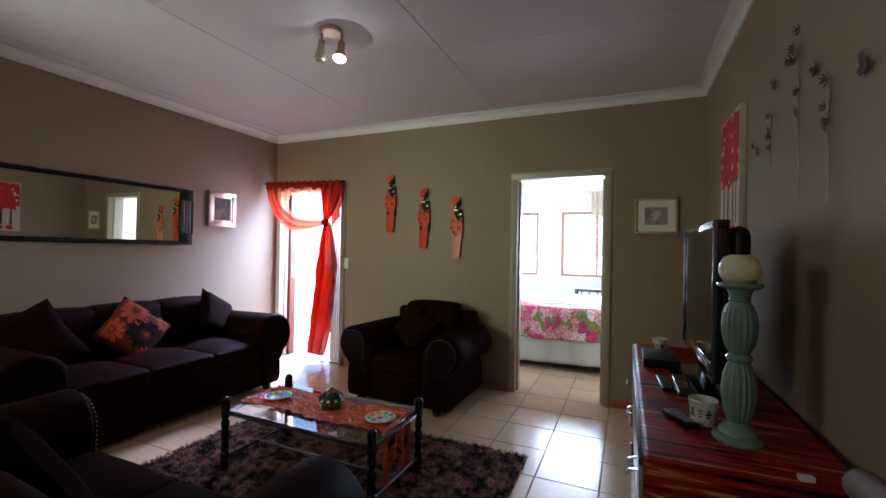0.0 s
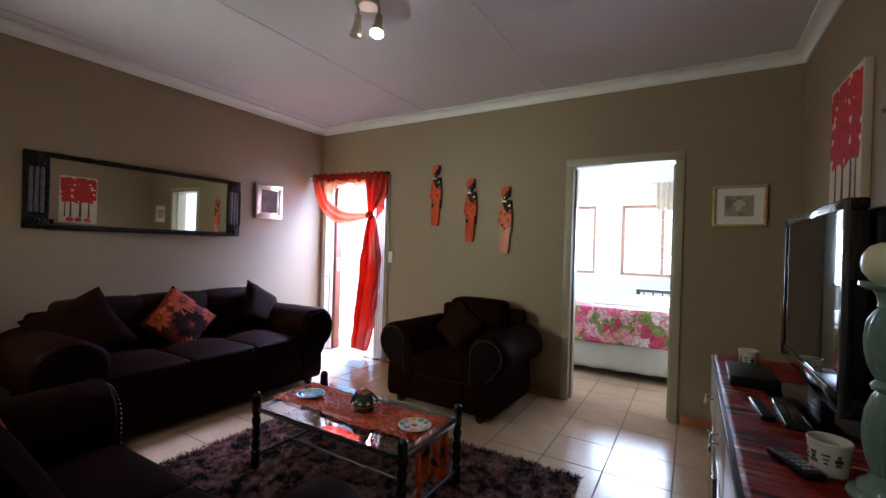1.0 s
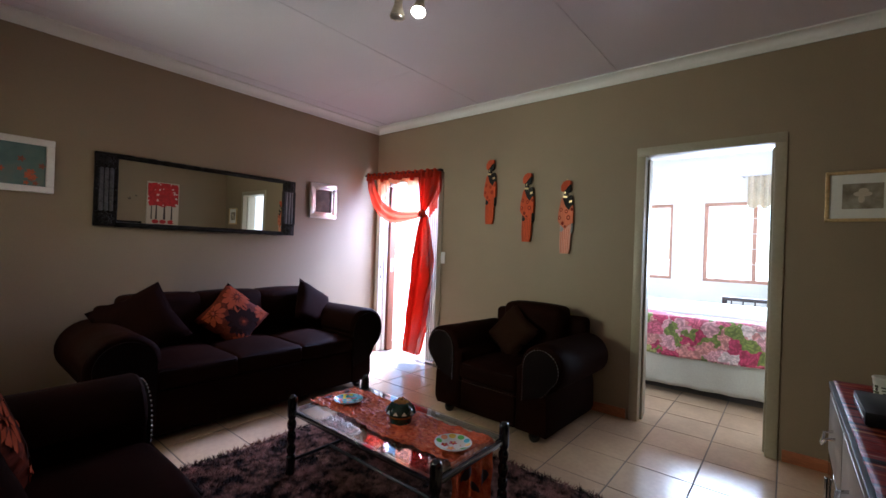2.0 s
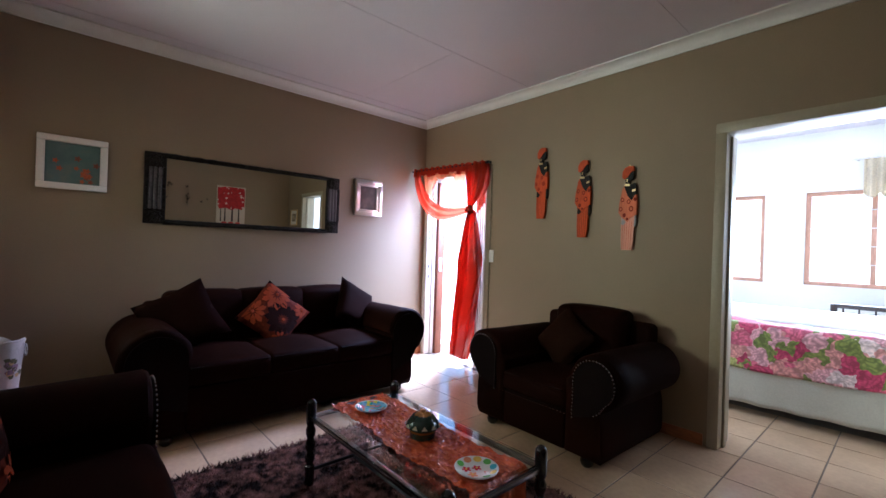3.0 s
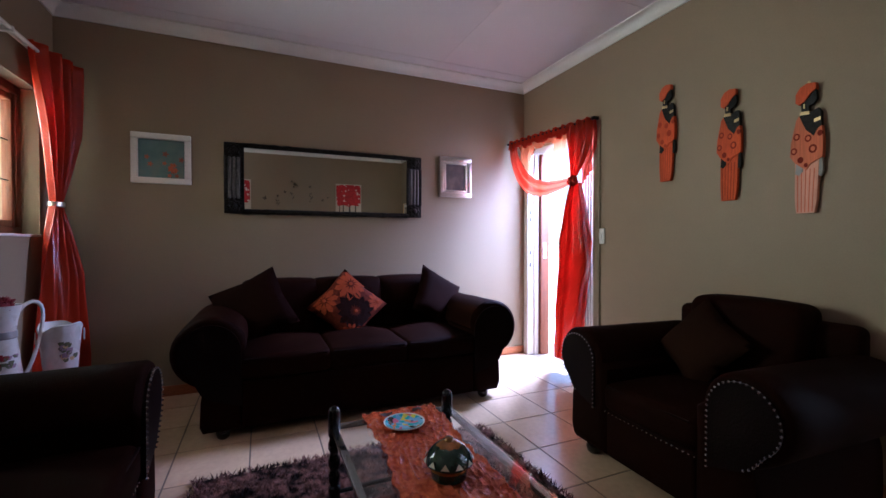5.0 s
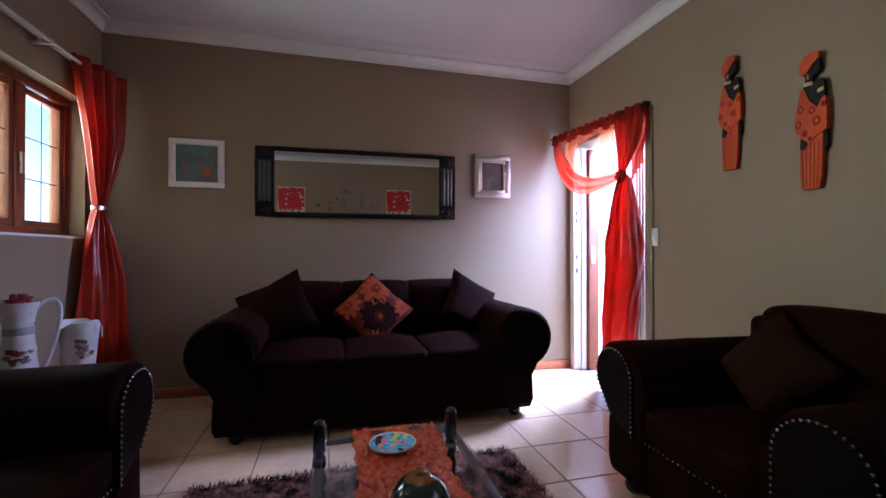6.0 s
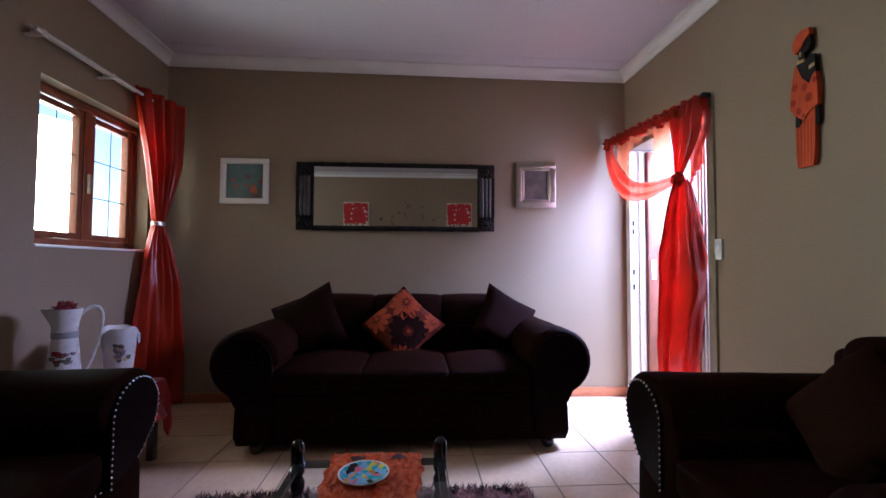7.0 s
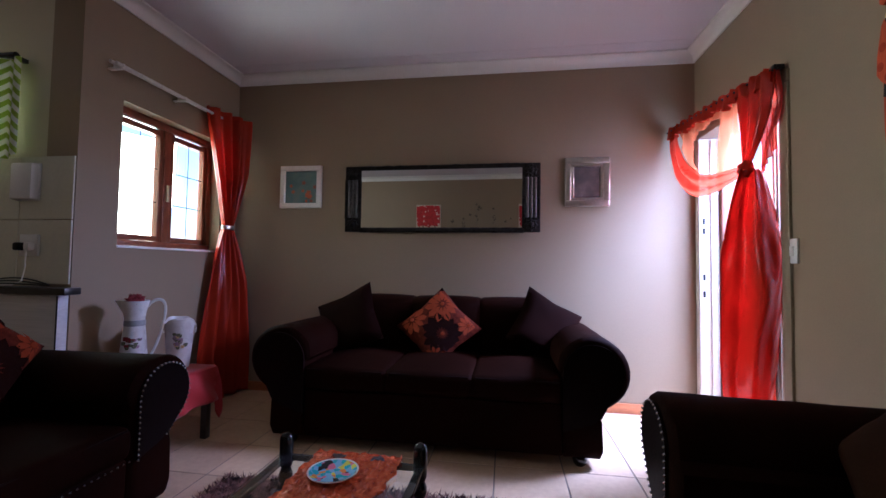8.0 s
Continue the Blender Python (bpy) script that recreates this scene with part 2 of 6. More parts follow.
M_GLASS = clear_glass("table glass", 0.0, (0.93, 0.97, 0.95))
M_PANE = clear_glass("window glass", 0.0)
M_STAND = material("grey-green glazed ceramic", (0.145, 0.240, 0.198), 0.12, vary=0.12, grain=25, bump=0.03, coat=0.5)
M_CANDLE = material("ivory wax", (0.66, 0.61, 0.40), 0.4, vary=0.05, bump=0.03)
M_CUP = material("cream printed cup", (0.72, 0.69, 0.60), 0.35, vary=0.05, bump=0.02)
M_STREAK = pattern("red and ochre streaked cloth", 'NOISE', 3.2, [(0.36, (0.018, 0.003, 0.002)), (0.46, (0.20, 0.012, 0.006)), (0.58, (0.32, 0.025, 0.010)), (0.66, (0.50, 0.24, 0.10))], 0.5, 0.6, (1.1, 18.0, 18.0))
M_STREAK.node_tree.nodes["Principled BSDF"].inputs["Specular IOR Level"].default_value = 0.06
M_STEEL = material("brushed drawer metal", (0.40, 0.39, 0.38), 0.32, 0.85, vary=0.15, bump=0.05)
M_QUILT = pattern("rose floral quilt", 'PETALS', 10.0, [(0.0, (0.78, 0.16, 0.24)), (0.18, (0.84, 0.42, 0.44)), (0.36, (0.86, 0.66, 0.62)), (0.52, (0.62, 0.06, 0.14)), (0.64, (0.26, 0.30, 0.06)), (0.76, (0.52, 0.52, 0.16)), (0.88, (0.80, 0.34, 0.30))], 0.8, 0.2)
M_SHEET = material("white bed linen", (0.82, 0.81, 0.78), 0.8, vary=0.04, bump=0.2)
M_VALANCE = material("cream bed valance", (0.44, 0.42, 0.34), 0.8, vary=0.08, grain=90, bump=0.2)
M_LACE = material("cream lace curtain", (0.74, 0.66, 0.50), 0.8, vary=0.15, bump=0.2, translucent=0.4)
M_ENAMEL = material("white enamelled tin", (0.60, 0.59, 0.55), 0.28, vary=0.08, blotch=12, bump=0.05)
M_BAND = material("grey tin band", (0.30, 0.30, 0.30), 0.4, 0.4, bump=0.05)
M_LEAF = material("olive leaf print", (0.10, 0.11, 0.05), 0.5, vary=0.4, bump=0.02)
M_BLOOM = material("mauve bloom print", (0.30, 0.20, 0.26), 0.5, vary=0.4, bump=0.02)
M_REDFLOWER = material("dark red cloth petals", (0.20, 0.008, 0.014), 0.8, vary=0.3, bump=0.2)
M_POT = material("dark green glaze", (0.018, 0.040, 0.024), 0.15, vary=0.4, grain=60, bump=0.1, coat=0.5)
M_POTGOLD = material("amber lustre glaze", (0.30, 0.12, 0.02), 0.2, 0.3, vary=0.4, grain=50, bump=0.1, coat=0.5)
M_PLATE_BLUE = pattern("blue patchwork glaze", 'CELLS', 52.0, [(0.0, (0.24, 0.52, 0.78)), (0.32, (0.06, 0.45, 0.55)), (0.52, (0.78, 0.30, 0.08)), (0.66, (0.80, 0.74, 0.10)), (0.80, (0.70, 0.20, 0.34)), (0.90, (0.03, 0.03, 0.03))], 0.2, 0)
M_CERAMIC = material("white glazed ceramic", (0.80, 0.78, 0.74), 0.18, vary=0.03, bump=0)
M_WORKTOP = material("black laminate worktop", (0.022, 0.020, 0.020), 0.3, vary=0.4, grain=200, bump=0.02)
M_CARCASS = material("whitewashed timber board", (0.58, 0.55, 0.52), 0.45, vary=0.12, grain=30, stretch=(1, 0.2, 4), bump=0.05)
M_WALLTILE = material("cream wall tile", (0.62, 0.60, 0.48), 0.22, vary=0.06, bump=0.02, each=0.2)
M_CABLE = material("black cable", (0.012, 0.012, 0.012), 0.5, bump=0)
M_CONCRETE = material("pale sunlit concrete", (0.66, 0.65, 0.64), 0.9, vary=0.15, grain=12, blotch=0.6, bump=0.3)
M_BULB = glow("lit frosted bulb", (1.0, 0.97, 0.86), 20.0)
M_SPOT = material("aged brass spot", (0.42, 0.36, 0.25), 0.35, 0.7, vary=0.2, bump=0.05)
M_ROOF = material("grey roof sheet", (0.25, 0.25, 0.26), 0.6)


# ---- builders ----
def part(name, bm, mat, parent=None, label="", smooth=True, mods=()):
    bmesh.ops.recalc_face_normals(bm, faces=bm.faces)
    me = bpy.data.meshes.new(name)
    bm.to_mesh(me)
    bm.free()
    for mm in (mat if isinstance(mat, (list, tuple)) else [mat]):
        me.materials.append(mm)
    if smooth:
        me.polygons.foreach_set("use_smooth", [True] * len(me.polygons))
        me.set_sharp_from_angle(angle=radians(38))
    o = new(name, me)
    o.parent = parent
    if label:
        tagged(o, label)
    return o


def thing(name, m, label, category, group="", kind=""):
    o = new(name)
    o.empty_display_size = 0.1
    o.matrix_world = m
    return tagged(o, label, category, group, kind)


def box(bm, lo, hi, bev=0.0, seg=2, m=None):
    r = bmesh.ops.create_cube(bm, size=1.0)
    vs = r["verts"]
    for v in vs:
        v.co = Vector([lo[i] + (v.co[i] + 0.5) * (hi[i] - lo[i]) for i in range(3)])
    if bev:
        es = list({e for v in vs for e in v.link_edges})
        r = bmesh.ops.bevel(bm, geom=es, offset=bev, segments=seg, profile=0.5, affect='EDGES', clamp_overlap=True)
        vs = r["verts"]
    if m is not None:
        bmesh.ops.transform(bm, matrix=m, verts=list({v for f in bm.faces for v in f.verts} & set(vs)))
    return vs


def new_box(lo, hi, bev=0.0, seg=2):
    bm = bmesh.new()
    box(bm, lo, hi, bev, seg)
    return bm


def lathe(bm, profile, seg=24, at=(0, 0, 0), flute=0, depth=0.0):
    """A turned body from (radius, height) pairs; flute: ribs around it."""
    rings = []
    for r, z in profile:
        ring = []
        for i in range(seg):
            a = 2 * math.pi * i / seg
            rr = r * (1 - depth * (0.5 - 0.5 * math.cos(flute * a))) if flute else r
            ring.append(bm.verts.new((at[0] + rr * math.cos(a), at[1] + rr * math.sin(a), at[2] + z)))
        rings.append(ring)
    for a, b in zip(rings, rings[1:]):
        for i in range(seg):
            bm.faces.new((a[i], a[(i + 1) % seg], b[(i + 1) % seg], b[i]))
    for ring in (rings[0], rings[-1]):
        bm.faces.new(ring)
    return bm


def sweep(bm, pts, r, seg=8, closed=False):
    pts = [Vector(p) for p in pts]
    rings, up = [], Vector((0.31, 0.17, 0.93)).normalized()
    for i, p in enumerate(pts):
        d = (pts[min(i + 1, len(pts) - 1)] - pts[max(i - 1, 0)]).normalized()
        u = d.cross(up)
        u = u.normalized() if u.length > 1e-4 else d.orthogonal().normalized()
        v = d.cross(u)
        rings.append([bm.verts.new(p + r * (math.cos(2 * math.pi * k / seg) * u + math.sin(2 * math.pi * k / seg) * v)) for k in range(seg)])
    for a, b in zip(rings, rings[1:]):
        for k in range(seg):
            bm.faces.new((a[k], a[(k + 1) % seg], b[(k + 1) % seg], b[k]))
    bm.faces.new(rings[0])
    bm.faces.new(rings[-1])
    return bm


def sheet(bm, f, nu, nv, skip=None):
    g = [[bm.verts.new(f(i / nu, j / nv)) for j in range(nv + 1)] for i in range(nu + 1)]
    for i in range(nu):
        for j in range(nv):
            if not (skip and skip((i + 0.5) / nu, (j + 0.5) / nv)):
                bm.faces.new((g[i][j], g[i + 1][j], g[i + 1][j + 1], g[i][j + 1]))
    return g


def thick(o, t, offset=0.0):
    md = o.modifiers.new("thickness", 'SOLIDIFY')
    md.thickness, md.offset = t, offset
    return o


def extrude_outline(bm, pts, y0, y1, index=0, bev=0.0):
    """A flat outline in x and z, from y0 to y1."""
    a = [bm.verts.new((x, y0, z)) for x, z in pts]
    b = [bm.verts.new((x, y1, z)) for x, z in pts]
    fs = [bm.faces.new(a), bm.faces.new(b[::-1])]
    for i in range(len(pts)):
        j = (i + 1) % len(pts)
        fs.append(bm.faces.new((a[i], b[i], b[j], a[j])))
    for f in fs:
        f.material_index = index
    if bev:
        es = list(fs[0].edges) + list(fs[1].edges)
        bmesh.ops.bevel(bm, geom=es, offset=bev, segments=2, affect='EDGES')
    return bm


def structure(name, bm, mat, label, category, smooth=False):
    return tagged(part(name, bm, mat, None, "", smooth), label, category, "", "structure")


def wall(name, axis, face, back, a0, a1, z1, openings, mat, label):
    """A wall with its face and back across axis ('x' or 'y'), from a0 to a1 along the other, with openings (a0, a1, z0, z1)."""
    bm = bmesh.new()
    cuts = sorted({a0, a1, *[v for o in openings for v in o[:2]]})
    lo, hi = min(face, back), max(face, back)

    def put(p, q, za, zb):
        if axis == 'y':
            box(bm, (p, lo, za), (q, hi, zb))
        else:
            box(bm, (lo, p, za), (hi, q, zb))
    for p, q in zip(cuts, cuts[1:]):
        z = 0.0
        for o in sorted(openings, key=lambda o: o[2]):
            if o[0] <= p and q <= o[1]:
                if o[2] > z:
                    put(p, q, z, o[2])
                z = o[3]
        if z < z1:
            put(p, q, z, z1)
    return structure(name, bm, mat, label, "wall")


# ---- the large structure ----
FD = (-3.62, -2.645, 0.0, 2.05)       # front door opening in the north wall
BD = (-0.664, 0.178, 0.0, 2.055)      # bedroom door opening
WIN = (-3.47, -2.56, 1.165, 2.06)    # window in the south wall
# kitchen opening is lengthened past its curtain, out of view, to admit fill light
KW = (-1.80, -0.38, 1.66, 2.08)      # kitchen window in the side wall
wall("wall_north", 'y', N, N + T, W - T, BED_E + T, C, [FD, BD], M_WALL, "taupe painted plaster wall with two doorways")
wall("wall_west", 'x', W, W - T, S - T, N, C, [], M_WALL, "taupe painted plaster wall behind the sofa")
wall("wall_south", 'y', S, S - T, W, KX, C, [WIN], M_WALL, "taupe painted wall with a timber window")
wall("wall_kitchen", 'x', KX, KX - T, SOUTH - T, S - T, C, [KW], M_KITCHEN, "olive painted kitchen wall with a window")
wall("wall_east", 'x', E, E + T, SOUTH - T, N, C, [], M_WALL, "taupe painted plaster wall behind the television")
wall("wall_rear", 'y', SOUTH, SOUTH - T, KX, E, C, [], M_WALL, "taupe painted wall closing the open-plan room")
wall("wall_bedroom_north", 'y', BED_N, BED_N + T, BED_W - T, BED_E + T, C, [(-2.05, -1.06, 0.95, 2.02), (-0.68, 0.45, 0.95, 2.02)], M_BEDWALL, "cream bedroom wall with two windows")
wall("wall_bedroom_west", 'x', BED_W, BED_W - T, N + T, BED_N, C, [], M_BEDWALL, "cream painted bedroom wall")
wall("wall_bedroom_east", 'x', BED_E, BED_E + T, N + T, BED_N, C, [], M_BEDWALL, "cream painted bedroom wall")
bm = bmesh.new()
box(bm, (BED_W, N + T, 0), (BD[0], N + T + 0.006, C))
box(bm, (BD[1], N + T, 0), (BED_E, N + T + 0.006, C))
box(bm, (BD[0], N + T, BD[3]), (BD[1], N + T + 0.006, C))
structure("wall_bedroom_south", bm, M_BEDWALL, "cream paint on the bedroom side of the wall", "wall")

# ceiling boards with cover strips
bm = new_box((W - T, SOUTH - T, C), (E + T, N + T, C + 0.05))
for x in (-2.16, -0.85, 0.46 - 1.31 * 2 - 1.31):
    box(bm, (x - 0.009, SOUTH, C - 0.003), (x + 0.009, N, C + 0.01))
for x0, x1, y in ((-0.84, E, 2.585), (-2.15, -0.86, 1.45), (W, -2.17, 2.9)):
    box(bm, (x0, y - 0.009, C - 0.003), (x1, y + 0.009, C + 0.01))
structure("ceiling", bm, M_CEIL, "white painted board ceiling with flush cover strips", "ceiling")
structure("ceiling_bedroom", new_box((BED_W - T, N + T, C), (BED_E + T, BED_N + T, C + 0.05)), M_CEIL, "white painted bedroom ceiling", "ceiling")
bm = new_box((W - 0.55, SOUTH - 0.6, C + 0.12), (E + 0.6, N + T + 0.62, C + 0.2))
box(bm, (BED_W - T - 0.3, N + T + 0.62, C + 0.12), (BED_E + 0.6, BED_N + 0.6, C + 0.2))
structure("roof", bm, M_ROOF, "grey sheet roof over the house", "roof")


def cornice(name, run, out):
    """A coved cornice: run from point to point, out towards the room."""
    p, q = Vector(run[0]), Vector(run[1])
    o = Vector(out)
    prof = [(0.0, -0.078), (0.012, -0.078), (0.014, -0.066)] + [(0.014 + 0.052 * (1 - math.cos(a)), -0.066 + 0.052 * math.sin(a)) for a in [math.pi / 2 * k / 7 for k in range(1, 8)]] + [(0.078, -0.012), (0.078, -0.001), (0.0, -0.001)]
    bm = bmesh.new()
    rings = [[bm.verts.new((e.x + o.x * (s + 0.001), e.y + o.y * (s + 0.001), C + z)) for s, z in prof] for e in (p, q)]
    for i in range(len(prof)):
        j = (i + 1) % len(prof)
        bm.faces.new((rings[0][i], rings[0][j], rings[1][j], rings[1][i]))
    bm.faces.new(rings[0])
    bm.faces.new(rings[1])
    return structure(name, bm, M_CORNICE, "white coved plaster cornice", "cornice", True)


cornice("cornice_north", ((W, N), (E, N)), (0, -1))
cornice("cornice_west", ((W, S), (W, N)), (1, 0))
cornice("cornice_south", ((W, S), (KX + 0.07, S)), (0, 1))
cornice("cornice_kitchen", ((KX, SOUTH), (KX, S + 0.07)), (1, 0))
cornice("cornice_east", ((E, SOUTH), (E, N)), (-1, 0))


def skirting(name, lo, hi):
    structure(name, new_box(lo, hi, 0.004, 2), M_SKIRT, "orange-brown varnished timber skirting board", "skirting", True)


skirting("skirting_west", (W, S, 0.0), (W + 0.016, N - 0.001, 0.075))
skirting("skirting_south", (W + 0.017, S, 0.0), (KX - 0.01, S + 0.016, 0.075))
skirting("skirting_north", (FD[1] + 0.05, N - 0.016, 0.0), (BD[0] - 0.05, N, 0.075))
skirting("skirting_north_east", (BD[1] + 0.05, N - 0.016, 0.0), (E - 0.001, N, 0.075))
skirting("skirting_east", (E - 0.016, SOUTH, 0.0), (E, N - 0.017, 0.075))


def door_frame(name, op, label, mat):
    """A pressed steel frame lining an opening of the north wall."""
    f = thing(name, Matrix.Translation((0, 0, 0)), label, "door frame", "", "structure")
    a, b, _, h = op
    for x0, x1 in ((a - 0.028, a + 0.035), (b - 0.035, b + 0.028)):
        # front door's left jamb and rebate coloured paler, standing in for daylight on them
        part("jamb", new_box((x0, N - 0.014, 0), (x1, N + T + 0.014, h - 0.03), 0.005), (M_GATELITJAMB if op is FD else M_FRAME) if x0 < a else mat, f)
        xs = (x1, x1 + 0.015) if x0 < a else (x0 - 0.015, x0)
        part("rebate", new_box((xs[0], N + 0.06, 0), (xs[1], N + 0.11, h - 0.045), 0.003), M_GATELITJAMB if op is FD and x0 < a else mat, f)
    part("head", new_box((a - 0.028, N - 0.014, h - 0.03), (b + 0.028, N + T + 0.014, h + 0.032), 0.005), mat, f)
    return f


d1 = door_frame("door_1", FD, "tan steel frame of the open front door", M_FRONTFRAME)
for z in (0.9, 1.02, 1.35, 1.42, 1.72):
    bm = bmesh.new()
    box(bm, (FD[0] + 0.0355, N + 0.008, z - 0.022), (FD[0] + 0.0385, N + 0.024, z + 0.022), 0.001)
    part("strike_hole", bm, M_BLACK, d1, "black lock hole")
door_frame("door_2", BD, "tan painted steel frame of the open bedroom doorway", M_FRAME)
# front door's timber inner frame and leaf edge, standing open outside
leaf = thing("door_3", Matrix.Translation((0, 0, 0)), "varnished timber inner frame of the front door"  , "door", "", "structure")
part("stile", new_box((FD[0] + 0.037, N + 0.115, 0.0), (FD[0] + 0.085, N + T + 0.01, 2.0), 0.004), M_WOOD, leaf)
part("lock_plate", new_box((FD[0] + 0.0855, N + 0.135, 0.96), (FD[0] + 0.090, N + 0.175, 1.12), 0.002), M_CHROME, leaf, "chrome lock plate")
# folded security gate on the other jamb
gate = thing("security_gate", Matrix.Translation((FD[1] - 0.055, N + 0.04, 0)), "cream steel trellis gate folded against the jamb", "gate", "", "structure")
for i in range(5):
    part("upright", new_box((-0.022 - 0.030 * i, 0.0, 0.03), (-0.0 - 0.030 * i, 0.02, 1.96), 0.004), M_GATELITJAMB, gate)
part("track", new_box((-0.15, 0.0, 0.0), (0.0, 0.03, 0.025), 0.003), M_CHROME, gate, "steel floor track")
for i in range(4):
    part("roller", lathe(bmesh.new(), [(0.004, 0.026), (0.010, 0.028), (0.010, 0.045), (0.004, 0.047)], 10, (-0.02 - 0.03 * i, -0.012, 0)), M_CHROME, gate)

# ---- the window in the south wall ----
wf = thing("window_1", Matrix.Translation((0, 0, 0)), "red-brown timber casement window with leaded bars", "window", "", "structure")
a, b, z0, z1 = WIN
YW = S - 0.115


def rail(name, lo, hi, parent, mat=M_WOOD, bev=0.004):
    return part(name, new_box(lo, hi, bev), mat, parent)


rail("frame_bar", (a, YW - 0.04, z0), (b, YW + 0.03, z0 + 0.045), wf)
rail("frame_bar", (a, YW - 0.04, z1 - 0.05), (b, YW + 0.03, z1), wf)
for x in (a, (a + b) / 2 - 0.03, b - 0.05):
    rail("frame_bar", (x, YW - 0.038, z0 + 0.045), (x + 0.05 + (0.01 if x != a and x != b - 0.05 else 0), YW + 0.028, z1 - 0.05), wf)
mid = (a + b) / 2
for x0, x1 in ((a + 0.05, mid - 0.03), (mid + 0.03, b - 0.05)):
    cs = part("casement", new_box((x0, YW - 0.03, z0 + 0.047), (x0 + 0.035, YW + 0.02, z1 - 0.052), 0.004), M_WOOD, wf)
    rail("stile", (x1 - 0.035, YW - 0.03, z0 + 0.047), (x1, YW + 0.02, z1 - 0.052), cs)
    rail("bottom_rail", (x0 + 0.035, YW - 0.03, z0 + 0.047), (x1 - 0.035, YW + 0.02, z0 + 0.085), cs)
    rail("top_rail", (x0 + 0.035, YW - 0.03, z1 - 0.10), (x1 - 0.035, YW + 0.02, z1 - 0.062), cs)
    pn = part("pane", new_box((x0 + 0.033, YW - 0.006, z0 + 0.08), (x1 - 0.033, YW - 0.002, z1 - 0.098)), M_PANE, cs, "", False)
    pn.visible_shadow = False
    for k in (1, 2):
        zz = z0 + 0.085 + (z1 - z0 - 0.185) * k / 3
        rail("glazing_bar", (x0 + 0.034, YW + 0.001, zz - 0.003), (x1 - 0.034, YW + 0.005, zz + 0.003), cs, M_BLACK, 0.0)
    xm = (x0 + x1) / 2
    rail("glazing_bar", (xm - 0.0025, YW + 0.006, z0 + 0.085), (xm + 0.0025, YW + 0.009, z1 - 0.10), cs, M_BLACK, 0.0)
rail("handle", (mid - 0.01, YW + 0.031, 1.50), (mid + 0.012, YW + 0.05, 1.62), wf, M_SPOT, 0.004)
part("sill", new_box((a, S - 0.085, z0 - 0.012), (b, S + 0.008, z0 + 0.003), 0.003), M_WHITE, wf, "thin pale window board")

# curtain track above it
tr = thing("curtain_track", Matrix.Translation((0, 0, 0)), "white double curtain rail above the window", "curtain rail")
for y, z in ((S + 0.045, 2.235), (S + 0.085, 2.222)):
    part("rail", sweep(bmesh.new(), [(-3.62, y, z), (-2.42, y, z)], 0.011, 8), M_RODMETAL, tr)
for x in (-3.5, -2.95, -2.46):
    part("bracket", new_box((x - 0.012, S, 2.20), (x + 0.012, S + 0.10, 2.212), 0.002), M_RODMETAL, tr)
    part("end_cap", new_box((x - 0.006, S + 0.03, 2.212), (x + 0.006, S + 0.10, 2.232), 0.002), M_RODMETAL, tr)

# ---- kitchen corner ----
bm = bmesh.new()
kw = thing("window_2", Matrix.Translation((0, 0, 0)), "timber kitchen window behind a half curtain", "window", "", "structure")
for y0_, y1_ in ((KW[0], KW[0] + 0.05), ((KW[0] + KW[1]) / 2 - 0.025, (KW[0] + KW[1]) / 2 + 0.025), (KW[1] - 0.05, KW[1])):
    rail("frame_bar", (KX - 0.14, y0_, KW[2]), (KX - 0.08, y1_, KW[3]), kw)
rail("frame_bar", (KX - 0.139, KW[0] + 0.05, KW[2]), (KX - 0.081, KW[1] - 0.05, KW[2] + 0.045), kw)
rail("frame_bar", (KX - 0.139, KW[0] + 0.05, KW[3] - 0.045), (KX - 0.081, KW[1] - 0.05, KW[3]), kw)
# chevron curtain on a dark pole
pole = thing("curtain_pole", Matrix.Translation((KX + 0.08, -0.9, 2.19)), "dark wooden curtain pole over the kitchen window", "curtain pole")
part("pole", sweep(bmesh.new(), [(0, -0.7, 0), (0, 0.74, 0)], 0.017, 10), M_DARKWOOD, pole)
for y in (-0.5, 0.70):
    part("bracket", new_box((-0.08, y - 0.015, -0.012), (0.0, y + 0.015, 0.012), 0.003), M_DARKWOOD, pole)
m = material("green and white chevron cotton", (0.30, 0.42, 0.05), 0.8, vary=0.1, bump=0.1, translucent=0.4)
n_, l_ = m.node_tree.nodes, m.node_tree.links
tc_, sp_ = n_.new("ShaderNodeTexCoord"), n_.new("ShaderNodeSeparateXYZ")
l_.new(tc_.outputs["Object"], sp_.inputs[0])
pp_, ad_, fr_, gt_, mx_ = (n_.new("ShaderNodeMath") for _ in range(5))
pp_.operation, pp_.inputs[1].default_value = 'PINGPONG', 0.035
l_.new(sp_.outputs["Y"], pp_.inputs[0])
ad_.operation = 'ADD'
l_.new(pp_.outputs[0], ad_.inputs[0])
l_.new(sp_.outputs["Z"], ad_.inputs[1])
fr_.operation, fr_.inputs[1].default_value = 'WRAP', 0.0
fr_.inputs[2].default_value = 0.062
l_.new(ad_.outputs[0], fr_.inputs[0])
gt_.operation, gt_.inputs[1].default_value = 'GREATER_THAN', 0.031
l_.new(fr_.outputs[0], gt_.inputs[0])
cm_ = n_.new("ShaderNodeMix")
cm_.data_type = 'RGBA'
cm_.inputs["A"].default_value, cm_.inputs["B"].default_value = (0.36, 0.50, 0.05, 1), (0.82, 0.84, 0.72, 1)
l_.new(gt_.outputs[0], cm_.inputs["Factor"])
l_.new(cm_.outputs["Result"], n_["Principled BSDF"].inputs["Base Color"])
l_.new(cm_.outputs["Result"], n_["Translucent BSDF"].inputs["Color"])
